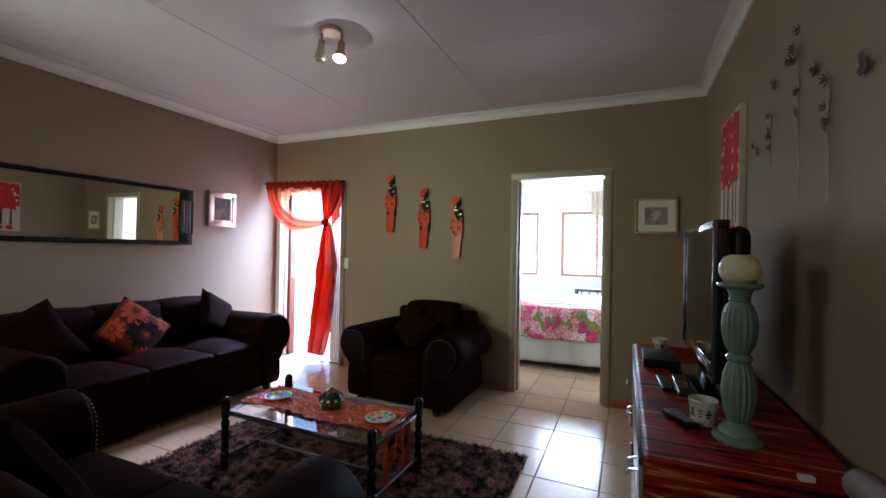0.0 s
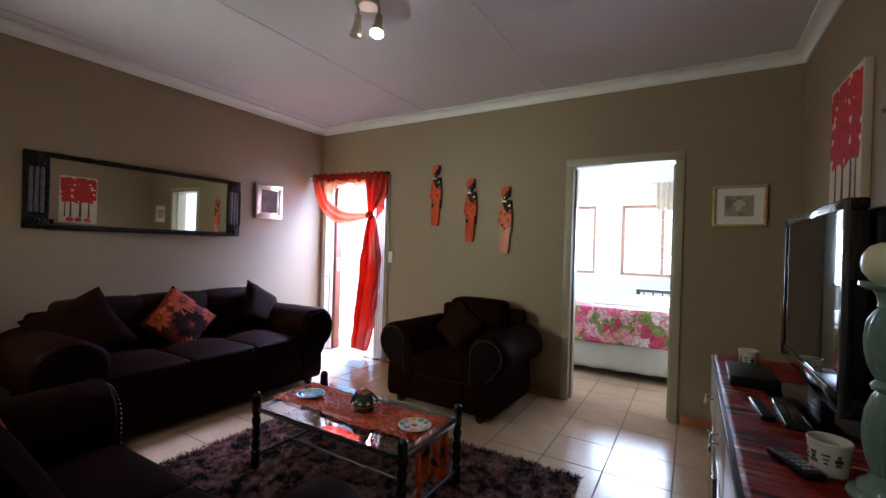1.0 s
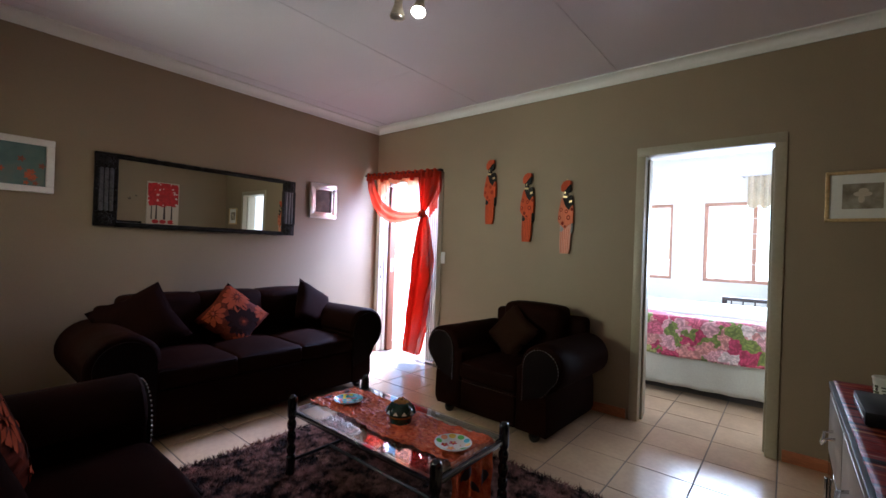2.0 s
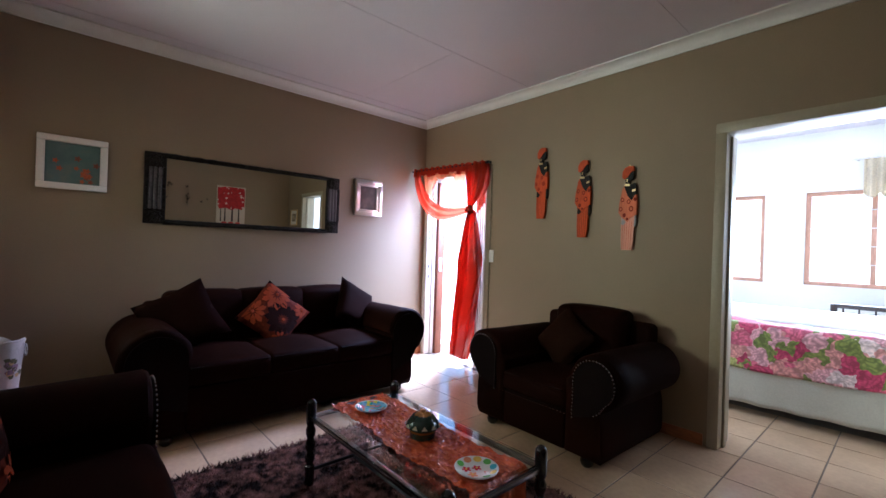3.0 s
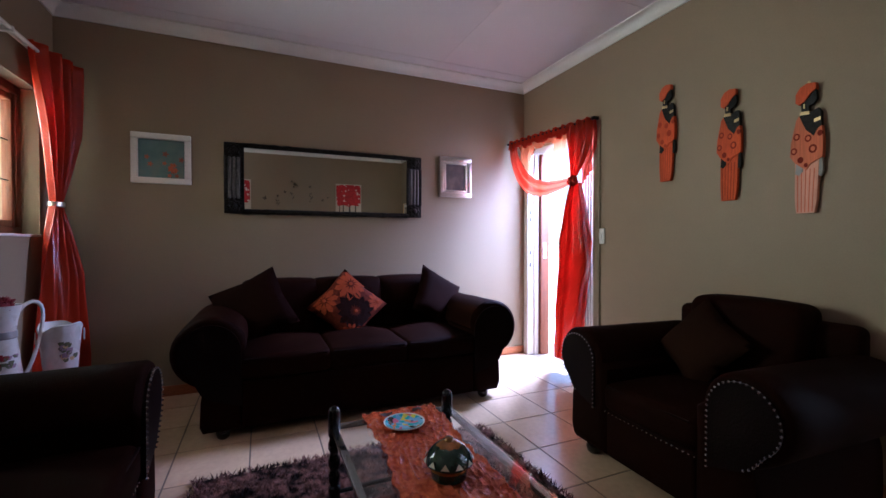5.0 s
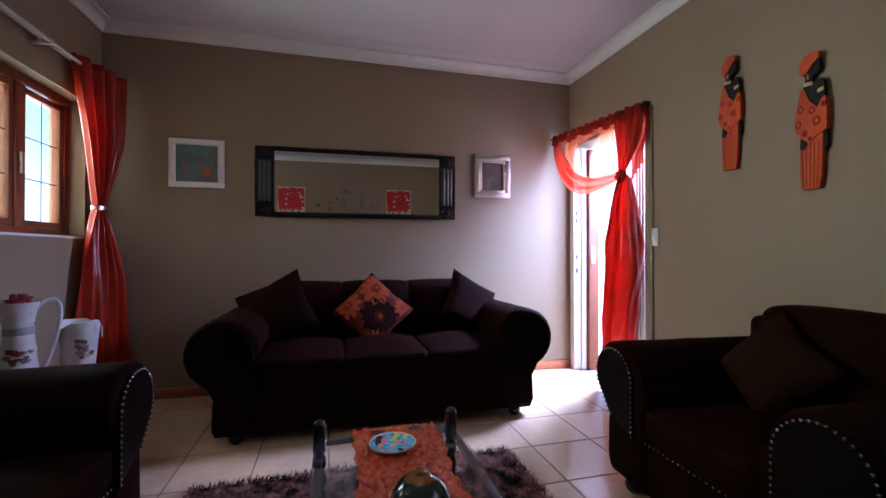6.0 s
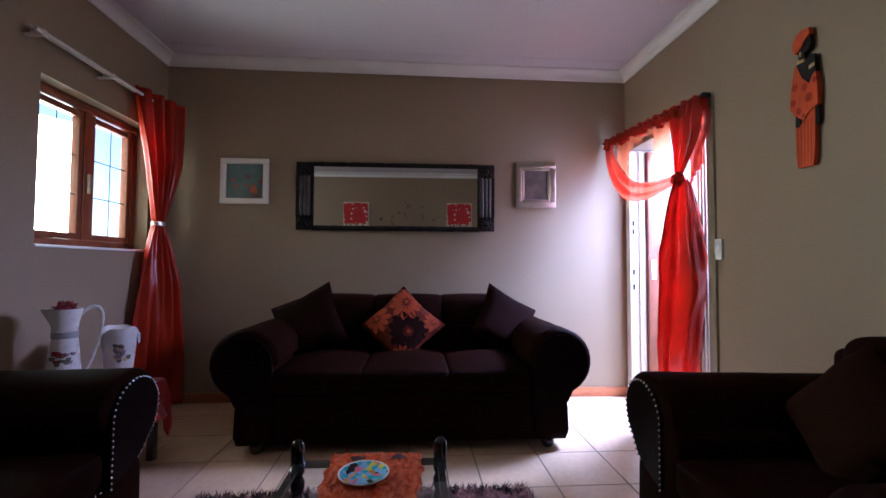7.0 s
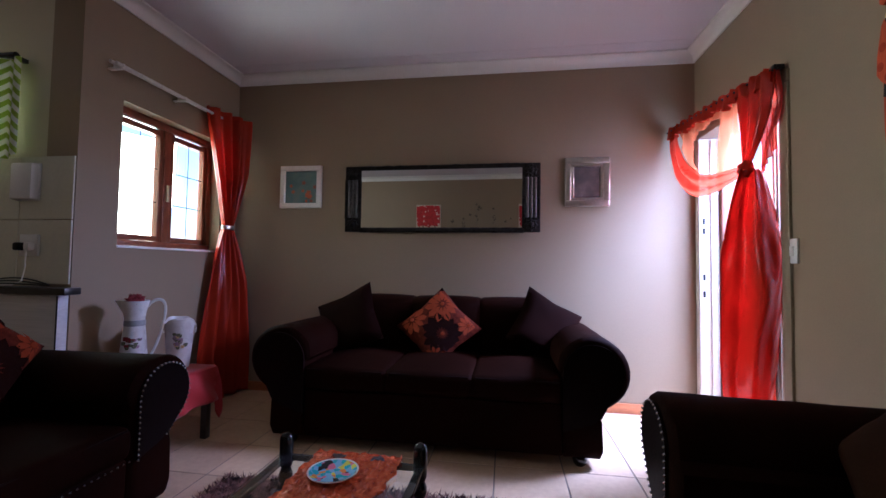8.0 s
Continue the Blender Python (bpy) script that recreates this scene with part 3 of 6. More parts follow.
M_CHEVRON = m
bm = bmesh.new()
sheet(bm, lambda u, v: Vector((KX + 0.085 + 0.018 * math.sin(u * 34), -0.88 + 0.775 * u, 2.17 - v * (0.52 + 0.03 * math.sin(u * 9)))), 60, 14)
cc = thick(part("chevron_curtain", bm, M_CHEVRON), 0.003)
tagged(cc, "green and white chevron cotton curtain on the kitchen window", "curtain")
# tiles of the splashback
sb = thing("splashback", Matrix.Translation((KX, 0, 0)), "cream tiled splashback above the worktop", "splashback", "", "structure")
tile_me = None
for j in range(2):
    for i in range(5):
        y1_ = S - 0.006 - 0.345 * i
        if tile_me is None:
            o = part("wall_tile", new_box((0.0, -0.342, 0.0), (0.009, 0.0, 0.35), 0.002, 1), M_WALLTILE, sb, "", False)
            tile_me = o.data
        else:
            o = new("wall_tile", tile_me)
            o.parent = sb
        o.location = (0.0, y1_, 0.94 + 0.3545 * j)
# counter under it
ct = thing("kitchen_counter", Matrix.Translation((KX, 0, 0)), "whitewashed kitchen unit under a black worktop", "counter")
part("carcass", new_box((0.001, -1.9, 0.1), (0.055, S - 0.008, 0.885), 0.002), M_CARCASS, ct)
part("plinth", new_box((0.001, -1.9, 0.0), (0.03, S - 0.02, 0.098), 0.002), M_BLACK, ct)
part("edge_strip", new_box((0.0555, S - 0.016, 0.1), (0.059, S - 0.008, 0.88), 0.001), M_BLACK, ct)
part("worktop", new_box((0.0, -1.9, 0.887), (0.09, S + 0.07, 0.925), 0.006), M_WORKTOP, ct, "black laminate worktop")
sk = thing("wall_socket", Matrix.Translation((KX + 0.009, -0.09, 1.15)), "white double wall socket with a black plug", "socket")
part("plate", new_box((0, -0.06, -0.06), (0.014, 0.06, 0.06), 0.004), M_WHITE, sk)
part("plug", new_box((0.014, -0.055, -0.03), (0.055, -0.015, 0.015), 0.01), M_BLACK, sk, "black plug")
part("plug", new_box((0.014, 0.01, -0.03), (0.05, 0.045, 0.015), 0.01), M_WHITE, sk, "white plug")
bx = thing("wall_box", Matrix.Translation((KX + 0.009, -0.12, 1.50)), "white plastic box on the tiled wall", "switch box")
part("cover", new_box((0, -0.07, -0.10), (0.05, 0.07, 0.10), 0.01), M_WHITE, bx)
part("base", new_box((0, -0.075, -0.105), (0.012, 0.075, 0.105), 0.004), M_WHITE, bx)
cb = thing("power_cable", Matrix.Translation((KX + 0.05, -0.05, 0.926)), "black appliance cables lying on the worktop", "cable")
for k in range(3):
    pts = [(0.0 + 0.02 * math.sin(3 * s + k), -0.30 + 0.42 * s, 0.008 + 0.03 * math.sin(math.pi * s) * (k + 0.5) / 2) for s in [i / 14 for i in range(15)]]
    part("cord", sweep(bmesh.new(), pts, 0.004, 6), M_CABLE, cb)
pts = [(0.005, -0.01, 0.20), (0.01, -0.005, 0.10), (0.012, -0.02, 0.03), (0.02, -0.07, 0.008), (0.02, -0.15, 0.006)]
part("cord", sweep(bmesh.new(), pts, 0.004, 6), M_WHITE, cb, "white cord")


# ---- seating ----
def arm_outline(r, zc, w):
    """Rolled arm seen from the front: s outwards from the seat, z up."""
    pts = [(0.0, 0.055), (0.0, zc - 0.02)]
    sc = w - 0.02
    for k in range(19):
        a = radians(178 - k * 13.2)
        pts.append((sc + r * math.cos(a), zc + r * math.sin(a)))
    pts += [(w + 0.015, zc - r * 1.05), (w + 0.03, zc - r * 1.5), (w + 0.035, 0.09), (w + 0.02, 0.055)]
    return [(max(s, -0.03), z) for s, z in pts]


def sofa(name, m, label, category, width, depth, seats, r, zc, seat_z, back_z, studs=True, group="", w=0.17):
    """width between the arms' roll centres; the front at y = 0, facing -y."""
    o = thing(name, m, label, category, group)
    inner = width / 2 - w + 0.02
    # base and front rail
    part("base", new_box((-inner - 0.005, 0.035, 0.055), (inner + 0.005, depth - 0.05, seat_z - 0.15), 0.02, 3), M_SUEDE, o)
    part("front_rail", new_box((-inner + 0.002, 0.012, 0.055), (inner - 0.002, 0.05, seat_z - 0.15), 0.016, 3), M_SUEDE, o)
    # seat cushions, crowned
    sw = 2 * inner / seats
    for i in range(seats):
        bm = new_box((-inner + sw * i - 0.014, 0.0, seat_z - 0.155), (-inner + sw * (i + 1) + 0.014, depth - 0.27, seat_z - 0.02), 0.04, 4)
        bmesh.ops.subdivide_edges(bm, edges=[e for e in bm.edges if e.calc_length() > 0.2], cuts=5, use_grid_fill=True)
        cx = -inner + sw * (i + 0.5)
        for v in bm.verts:
            if v.co.z > seat_z - 0.06:
                fx = 1 - min(1, abs(v.co.x - cx) / (sw / 2)) ** 2
                fy = 1 - min(1, abs(v.co.y - (depth - 0.27) / 2) / ((depth - 0.27) / 2)) ** 2
                v.co.z += 0.032 * fx * fy + 0.004 * noise.noise(v.co * 9)
            if v.co.y < 0.05:
                v.co.y -= 0.014 * (1 - min(1, abs(v.co.x - cx) / (sw / 2)) ** 2)
        part("seat_cushion", bm, M_SUEDE, o)
        bm = sweep(bmesh.new(), [(-inner + sw * i + 0.02, 0.002, seat_z - 0.035), (-inner + sw * (i + 1) - 0.02, 0.002, seat_z - 0.035)], 0.005, 6)
        part("piping", bm, M_LEATHER, o)
    # back, raked, with a soft top
    for i in range(seats):
        x0, x1 = -inner + sw * i, -inner + sw * (i + 1)
        bm = new_box((x0 - 0.028, depth - 0.30, seat_z - 0.06), (x1 + 0.028, depth - 0.09, back_z), 0.055, 4)
        bmesh.ops.subdivide_edges(bm, edges=[e for e in bm.edges if e.calc_length() > 0.2], cuts=4, use_grid_fill=True)
        for v in bm.verts:
            h = (v.co.z - seat_z) / (back_z - seat_z)
            v.co.y += 0.055 * h
            if v.co.y < depth - 0.18:
                fx = 1 - min(1, abs(v.co.x - (x0 + x1) / 2) / (sw / 2)) ** 2
                v.co.y -= 0.03 * fx * math.sin(math.pi * max(0, min(1, h))) + 0.005 * noise.noise(v.co * 7)
            if v.co.z > back_z - 0.05:
                v.co.z += 0.010 * (1 - min(1, abs(v.co.x - (x0 + x1) / 2) / (sw / 2)) ** 2)
        part("back_cushion", bm, M_SUEDE, o)
    part("back_frame", new_box((-width / 2 + 0.01, depth - 0.13, 0.09), (width / 2 - 0.01, depth - 0.02, back_z - 0.07), 0.04, 4), M_SUEDE, o)
    for side in (-1, 1):
        pts = [(side * (inner + s), z) for s, z in arm_outline(r, zc, w)]
        bm = bmesh.new()
        stations = [(0.0, 0.040), (0.006, 0.016), (0.022, 0.0)] + [(0.022 + (depth - 0.12) * k / 7, 0.0) for k in range(1, 8)] + [(depth - 0.085, 0.02)]
        rings = []
        for y, ins in stations:
            f = y / depth
            cx, cz = sum(p[0] for p in pts) / len(pts), sum(p[1] for p in pts) / len(pts)
            tz = 1 - 0.02 * f
            rings.append([bm.verts.new((x + (cx - x) * ins / 0.2, y, 0.055 + (z + (cz - z) * ins / 0.3 - 0.055) * tz + 0.003 * noise.noise(Vector((x * 8, y * 8, z * 8))))) for x, z in pts])
        for A, B in zip(rings, rings[1:]):
            for i in range(len(pts)):
                j = (i + 1) % len(pts)
                bm.faces.new((A[i], A[j], B[j], B[i]))
        bm.faces.new(rings[0])
        bm.faces.new(rings[-1])
        arm = part("arm", bm, M_SUEDE, o)
        # leather facing on the arm's front, studded round its edge
        cx, cz = side * (inner + w - 0.02), zc
        low = seat_z - 0.165 if studs else zc - r * 1.6
        ins = []
        for k in range(25):
            q = radians(180 - k * 232 / 24)
            ins.append((cx + side * 0.80 * r * math.cos(q), cz + 0.80 * r * math.sin(q)))
        ins = [(cx - side * 0.80 * r, low), (cx - side * 0.80 * r, 0.5 * (low + cz))] + ins + [(cx + side * 0.22 * r, low + 0.42 * r), (cx - side * 0.05 * r, low + 0.24 * r)]
        part("arm_facing", extrude_outline(bmesh.new(), ins, -0.010, 0.010), M_LEATHER, arm, "smooth dark leather arm facing")
        if not studs:
            continue
        bm = bmesh.new()
        line = [Vector((x, -0.012, z)) for x, z in ins]
        carry = 0.0
        for p, q in zip(line, line[1:]):
            d = (q - p).length
            s = carry
            while s < d:
                c = p + (q - p) * (s / d)
                bmesh.ops.create_icosphere(bm, subdivisions=1, radius=0.0056, matrix=Matrix.Translation(c))
                s += 0.021
            carry = s - d
        part("stud_trim", bm, M_STUD, arm, "row of nickel upholstery studs")
    for sx in (-1, 1):
        for y in (0.055, depth - 0.12):
            part("foot", lathe(bmesh.new(), [(0.022, 0.0), (0.034, 0.012), (0.040, 0.035), (0.034, 0.054)], 16, (sx * (width / 2 - 0.06), y, 0)), M_DARKWOOD, o, "black turned bun foot")
    # studded line along the front rail
    if not studs:
        return o
    bm = bmesh.new()
    nst = int(2 * inner / 0.025)
    for i in range(nst + 1):
        bmesh.ops.create_icosphere(bm, subdivisions=1, radius=0.0055, matrix=Matrix.Translation((-inner + 2 * inner * i / nst, 0.010, seat_z - 0.165)))
    part("stud_trim", bm, M_STUD, o, "row of nickel upholstery studs")
    return o


sofa("three_seat_sofa", pose(-2.705, 2.068, 0, 0, 0, 90), "dark brown suede three-seat sofa with rolled arms against the wall", "sofa", 1.80, 0.935, 3, 0.195, 0.505, 0.485, 0.84, False)
sofa("armchair", pose(-1.425, 2.985, 0, 0, 0, -2), "dark brown suede armchair with studded rolled arms by the doorway", "armchair", 0.865, 0.86, 1, 0.158, 0.50, 0.44, 0.83, w=0.21)
sofa("two_seat_sofa", pose(-1.26, 1.042, 0, 0, 0, 180), "dark brown suede two-seat sofa with studded rolled arms", "sofa", 1.45, 0.88, 2, 0.165, 0.50, 0.44, 0.83)


def cushion(name, m, size, t, mat, label, print_=False):
    """A square scatter cushion in its own x and z, with pinched corners."""
    bm = bmesh.new()
    n = 14
    for side in (-1, 1):
        def f(u, v):
            x, z = 2 * u - 1, 2 * v - 1
            h = max(0.0, (1 - x ** 4) * (1 - z ** 4)) ** 0.55
            k = 1 - 0.10 * ((1 - abs(x)) * abs(z) ** 2 + (1 - abs(z)) * abs(x) ** 2) + 0.0
            return Vector((x * k * size / 2, side * (t / 2) * h + 0.004 * noise.noise(Vector((x * 3, z * 3, side))), z * k * size / 2))
        k0 = len(bm.faces)
        sheet(bm, f, n, n)
        bm.faces.ensure_lookup_table()
        for fc in bm.faces[k0:]:
            fc.material_index = 1 if print_ and side > 0 else 0
    bmesh.ops.remove_doubles(bm, verts=bm.verts, dist=1e-4)
    if not print_:
        o = part(name, bm, mat)
        o.matrix_world = m
        return tagged(o, label, "cushion")
    o = thing(name, m, label, "cushion")
    part("cover", bm, [mat, M_CUSHION], o)
    rnd = random.Random(4)
    def front(x, z):
        a, b = 2 * x / size, 2 * z / size
        return -(t / 2) * max(0.0, (1 - min(1, abs(a)) ** 4) * (1 - min(1, abs(b)) ** 4)) ** 0.55 - 0.003
    for cx, cz, rr, np_, mt, off in ((0.075, -0.016, 0.15, 14, M_PETALDARK, 0.0), (-0.092, 0.125, 0.13, 11, M_PETAL, 0.2), (-0.15, -0.11, 0.11, 10, M_PETAL, 0.4), (0.15, 0.155, 0.08, 10, M_PETAL, 0.1), (0.15, -0.15, 0.07, 8, M_PETAL, 0.3)):
        bm = bmesh.new()
        for k in range(np_):
            a = off + 2 * math.pi * k / np_
            L = rr * rnd.uniform(0.85, 1.1)
            ring = []
            for s, wd in ((0.18, 0.02), (0.5, 0.16), (0.8, 0.17), (1.0, 0.0), (0.8, -0.17), (0.5, -0.16)):
                x = cx + L * s * math.cos(a) - L * wd * math.sin(a)
                z = cz + L * s * math.sin(a) + L * wd * math.cos(a)
                x, z = max(-size / 2 * 0.86, min(size / 2 * 0.86, x)), max(-size / 2 * 0.86, min(size / 2 * 0.86, z))
                ring.append(bm.verts.new((x, front(x, z), z)))
            try:
                bm.faces.new(ring)
            except ValueError:
                pass
        part("printed_flower", bm, mt, o, "", False)
        bm = lathe(bmesh.new(), [(0.001, 0), (0.014, 0.0005), (0.012, 0.003), (0.001, 0.004)], 12)
        bmesh.ops.transform(bm, matrix=Matrix.Translation((cx, front(cx, cz) + 0.001, cz)) @ Matrix.Rotation(radians(90), 4, 'X'), verts=bm.verts)
        part("flower_eye", bm, M_PETAL, o)
    return o


# ---- ground and garden outside ----
bm = bmesh.new()
sheet(bm, lambda u, v: Vector((-300 + 600 * u, -300 + 600 * v, -0.06)), 12, 12)
structure("ground", bm, M_CONCRETE, "pale concrete yard round the house", "ground")
rl = thing("veranda_rail", Matrix.Translation((-3.3, 6.2, 0)), "thin metal rail outside the front door", "railing")
for x in (-1.0, 0.2, 1.4):
    part("post", new_box((x - 0.02, -0.02, -0.06), (x + 0.02, 0.02, 0.86), 0.003), M_STEEL, rl)
part("handrail", sweep(bmesh.new(), [(-1.0, 0, 0.88), (1.4, 0, 0.88)], 0.022, 8), M_STEEL, rl)

# ---- scatter cushions ----
D45 = Matrix.Rotation(radians(45), 4, 'Y')
cushion("flower_cushion", pose(-3.285, 2.035, 0.640, -26, 0, 90) @ D45, 0.43, 0.13, M_FLOWERPRINT, "rust-orange cushion printed with large flowers on the sofa", True)
cushion("plain_cushion", pose(-3.26, 1.385, 0.660, -22, 0, 76) @ Matrix.Rotation(radians(-28), 4, 'Y'), 0.46, 0.13, M_CUSHION, "plain dark maroon cushion leaning on the sofa back")
cushion("plain_cushion", pose(-3.27, 2.765, 0.672, -22, 0, 110) @ Matrix.Rotation(radians(32), 4, 'Y'), 0.42, 0.13, M_CUSHION, "plain dark maroon cushion leaning on the sofa arm")
cushion("plain_cushion", pose(-1.50, 3.47, 0.60, -24, 0, -4) @ Matrix.Rotation(radians(34), 4, 'Y'), 0.36, 0.13, M_CUSHIONBROWN, "plain dark brown cushion in the armchair")
cushion("flower_cushion", pose(-1.60, 0.54, 0.70, -20, 0, 180) @ D45, 0.41, 0.13, M_FLOWERPRINT, "rust-orange flower cushion on the two-seat sofa", True)

cushion("ribbed_cushion", pose(-1.14, 0.52, 0.66, -20, 0, 186) @ Matrix.Rotation(radians(38), 4, 'Y'), 0.40, 0.13, M_CUSHION, "dark ribbed cushion leaning on the two-seat sofa back")

# ---- rug ----
RX0, RX1, RY0, RY1 = -2.31, -0.23, 1.13, 2.66
rug = thing("shag_rug", Matrix.Translation(((RX0 + RX1) / 2, (RY0 + RY1) / 2, 0.0)), "shaggy brown mottled rug under the coffee table", "rug")
hx, hy = (RX1 - RX0) / 2, (RY1 - RY0) / 2
part("backing", new_box((-hx + 0.02, -hy + 0.02, 0.0), (hx - 0.02, hy - 0.02, 0.012), 0.004), M_RUG, rug)
rnd = np.random.default_rng(3)
nb = 52000
px, py = rnd.uniform(-hx, hx, nb), rnd.uniform(-hy, hy, nb)
clump = np.array([noise.noise(Vector((x * 9, y * 9, 0))) for x, y in zip(px[::4], py[::4])]).repeat(4)
ang = rnd.uniform(0, 2 * np.pi, nb)
lean = 0.016 + 0.012 * rnd.random(nb)
hgt = 0.018 + 0.014 * rnd.random(nb) + 0.008 * clump
dxw, dyw = 0.0035 * np.cos(ang + 1.57), 0.0035 * np.sin(ang + 1.57)
V = np.zeros((nb, 3, 3))
V[:, 0] = np.stack([px - dxw, py - dyw, np.full(nb, 0.008)], 1)
V[:, 1] = np.stack([px + dxw, py + dyw, np.full(nb, 0.008)], 1)
V[:, 2] = np.stack([px + lean * np.cos(ang), py + lean * np.sin(ang), hgt], 1)
me = bpy.data.meshes.new("shag")
me.from_pydata(V.reshape(-1, 3).tolist(), [], np.arange(nb * 3).reshape(nb, 3).tolist())
me.materials.append(M_RUG)
pile = new("shag", me)
pile.parent = rug
tagged(pile, "long brown pile with greyish tips", kind="stuff")


# ---- coffee table ----
TX0, TX1, TY0, TY1 = -1.825, -0.803, 1.702, 2.208
table = thing("coffee_table", Matrix.Translation((0, 0, 0.012)), "black coffee table with turned legs and a glass top", "coffee table")
LEG = [(0.018, 0.0), (0.024, 0.006), (0.024, 0.10), (0.017, 0.108), (0.023, 0.125), (0.024, 0.15), (0.016, 0.17), (0.024, 0.19), (0.025, 0.215), (0.016, 0.238), (0.024, 0.26), (0.025, 0.28), (0.017, 0.30), (0.024, 0.315), (0.025, 0.33), (0.025, 0.408), (0.023, 0.419), (0.017, 0.428), (0.009, 0.433), (0.002, 0.434)]
for x in (TX0, TX1):
    for y in (TY0, TY1):
        part("leg", lathe(bmesh.new(), LEG, 18, (x, y, 0)), M_DARKWOOD, table)
for y in (TY0, TY1):
    part("top_rail", new_box((TX0 + 0.02, y - 0.012, 0.33), (TX1 - 0.02, y + 0.012, 0.352), 0.004), M_RAIL, table)
for x in (TX0, TX1):
    part("top_rail", new_box((x - 0.012, TY0 + 0.02, 0.33), (x + 0.012, TY1 - 0.02, 0.352), 0.004), M_RAIL, table)
    part("stretcher", sweep(bmesh.new(), [(x, TY0, 0.075), (x, TY1, 0.075)], 0.009, 8), M_BLACK, table)
part("stretcher", sweep(bmesh.new(), [(TX0, (TY0 + TY1) / 2, 0.075), (TX1, (TY0 + TY1) / 2, 0.075)], 0.009, 8), M_BLACK, table)
gl = part("glass_top", new_box((TX0 + 0.004, TY0 - 0.018, 0.353), (TX1 - 0.004, TY1 + 0.018, 0.361), 0.0025, 1), M_GLASS, table, "clear glass table top")
gl.visible_shadow = False
TOP = 0.375

# runner over the glass, hanging over one end
RW = 0.31


def runner(u, v):
    s = u * 1.27
    y = 1.970 + (v - 0.5) * RW * (1 + 0.05 * math.sin(s * 13) + 0.035 * math.sin(s * 61) * abs(2 * v - 1)) + 0.012 * math.sin(s * 6 + 1)
    nz = 0.003 * (1 + noise.noise(Vector((s * 22, v * 10, 0)))) + 0.006 * (1 - abs(noise.noise(Vector((s * 6 + 3 * v, v * 9, 3))))) ** 7 + 0.006 * (1 - abs(noise.noise(Vector((s * 26 + 2 * v, v * 9, 9))))) ** 5
    L = 1.02
    if s < L:
        return Vector((TX0 - 0.02 + s, y, TOP + nz))
    d = s - L
    return Vector((TX0 - 0.02 + L + 0.012 * (1 - math.exp(-d * 40)) + 0.012 * math.sin(v * 23) * min(1, d * 8), y, TOP + nz - d * (1 + 0.25 * math.sin(v * 9 + 1)) + 0.0))


bm = bmesh.new()
sheet(bm, runner, 300, 76)
run = thing("table_runner", Matrix.Translation((0, 0, 0)), "crinkled orange organza runner draped over the coffee table", "table runner")
thick(part("cloth", bm, M_RUNNER, run), 0.0015, 1.0)
M_STITCH = material("dark brown embroidery", (0.030, 0.008, 0.005), 0.7, vary=0.3, grain=120, bump=0.3)
for su, sv, ru, rv in ((0.030, 0.30, 0.012, 0.085), (0.032, 0.74, 0.013, 0.080), (0.875, 0.30, 0.020, 0.10), (0.90, 0.72, 0.022, 0.11), (0.955, 0.50, 0.016, 0.09)):
    bm = bmesh.new()
    sheet(bm, lambda u, v: runner(su + ru * (2 * u - 1) * math.sqrt(max(0.02, 1 - (2 * v - 1) ** 2)), sv + rv * (2 * v - 1)) + (Vector((0, 0, 0.0022)) if su < 0.8 else Vector((0.0024, 0, 0))), 6, 12)
    part("embroidered_leaf", bm, M_STITCH, run, "dark embroidered leaf")


def plate(x, y, r, mat, label):
    o = thing("plate", Matrix.Translation((x, y, TOP + 0.010)), label, "plate", "plates on the table")
    prof = [(0.001, 0.004), (r * 0.62, 0.004), (r * 0.72, 0.009), (r * 0.98, 0.018), (r, 0.0185), (r * 0.98, 0.0145), (r * 0.66, 0.002), (r * 0.6, 0.0), (0.001, 0.0)]
    part("dish", lathe(bmesh.new(), prof, 40), M_CERAMIC, o)
    part("glazed_picture", lathe(bmesh.new(), [(0.001, 0.0045), (r * 0.61, 0.0045), (r * 0.72, 0.0096), (r * 0.93, 0.0172), (r * 0.93, 0.0168), (r * 0.6, 0.0042), (0.001, 0.0042)], 40), mat, o)
    return o


plate(-1.665, 1.952, 0.082, M_PLATE_BLUE, "small plate with a bright blue patchwork glaze")
lp = plate(-0.905, 1.94, 0.084, M_CERAMIC, "small white plate with green and red leaves")
G_ = [material(nm, c, 0.2, vary=0.1, bump=0) for nm, c in (("green glaze", (0.16, 0.46, 0.10)), ("yellow glaze", (0.80, 0.52, 0.10)), ("blue glaze", (0.10, 0.42, 0.55)), ("coral glaze", (0.78, 0.30, 0.16)), ("crimson glaze", (0.55, 0.03, 0.06)))]


def glazed_oval(x, y, z, a, rx, ry, mt, tilt=0.0):
    """A painted oval on the plate, its long axis turned by a."""
    bm = bmesh.new()
    bm.faces.new([bm.verts.new((rx * math.cos(q), ry * math.sin(q), tilt * rx * math.cos(q))) for q in [2 * math.pi * k / 14 for k in range(14)]])
    bmesh.ops.transform(bm, matrix=pose(x, y, z, 0, 0, math.degrees(a)), verts=bm.verts)
    return part("glazed_leaf", bm, mt, lp, "", False)


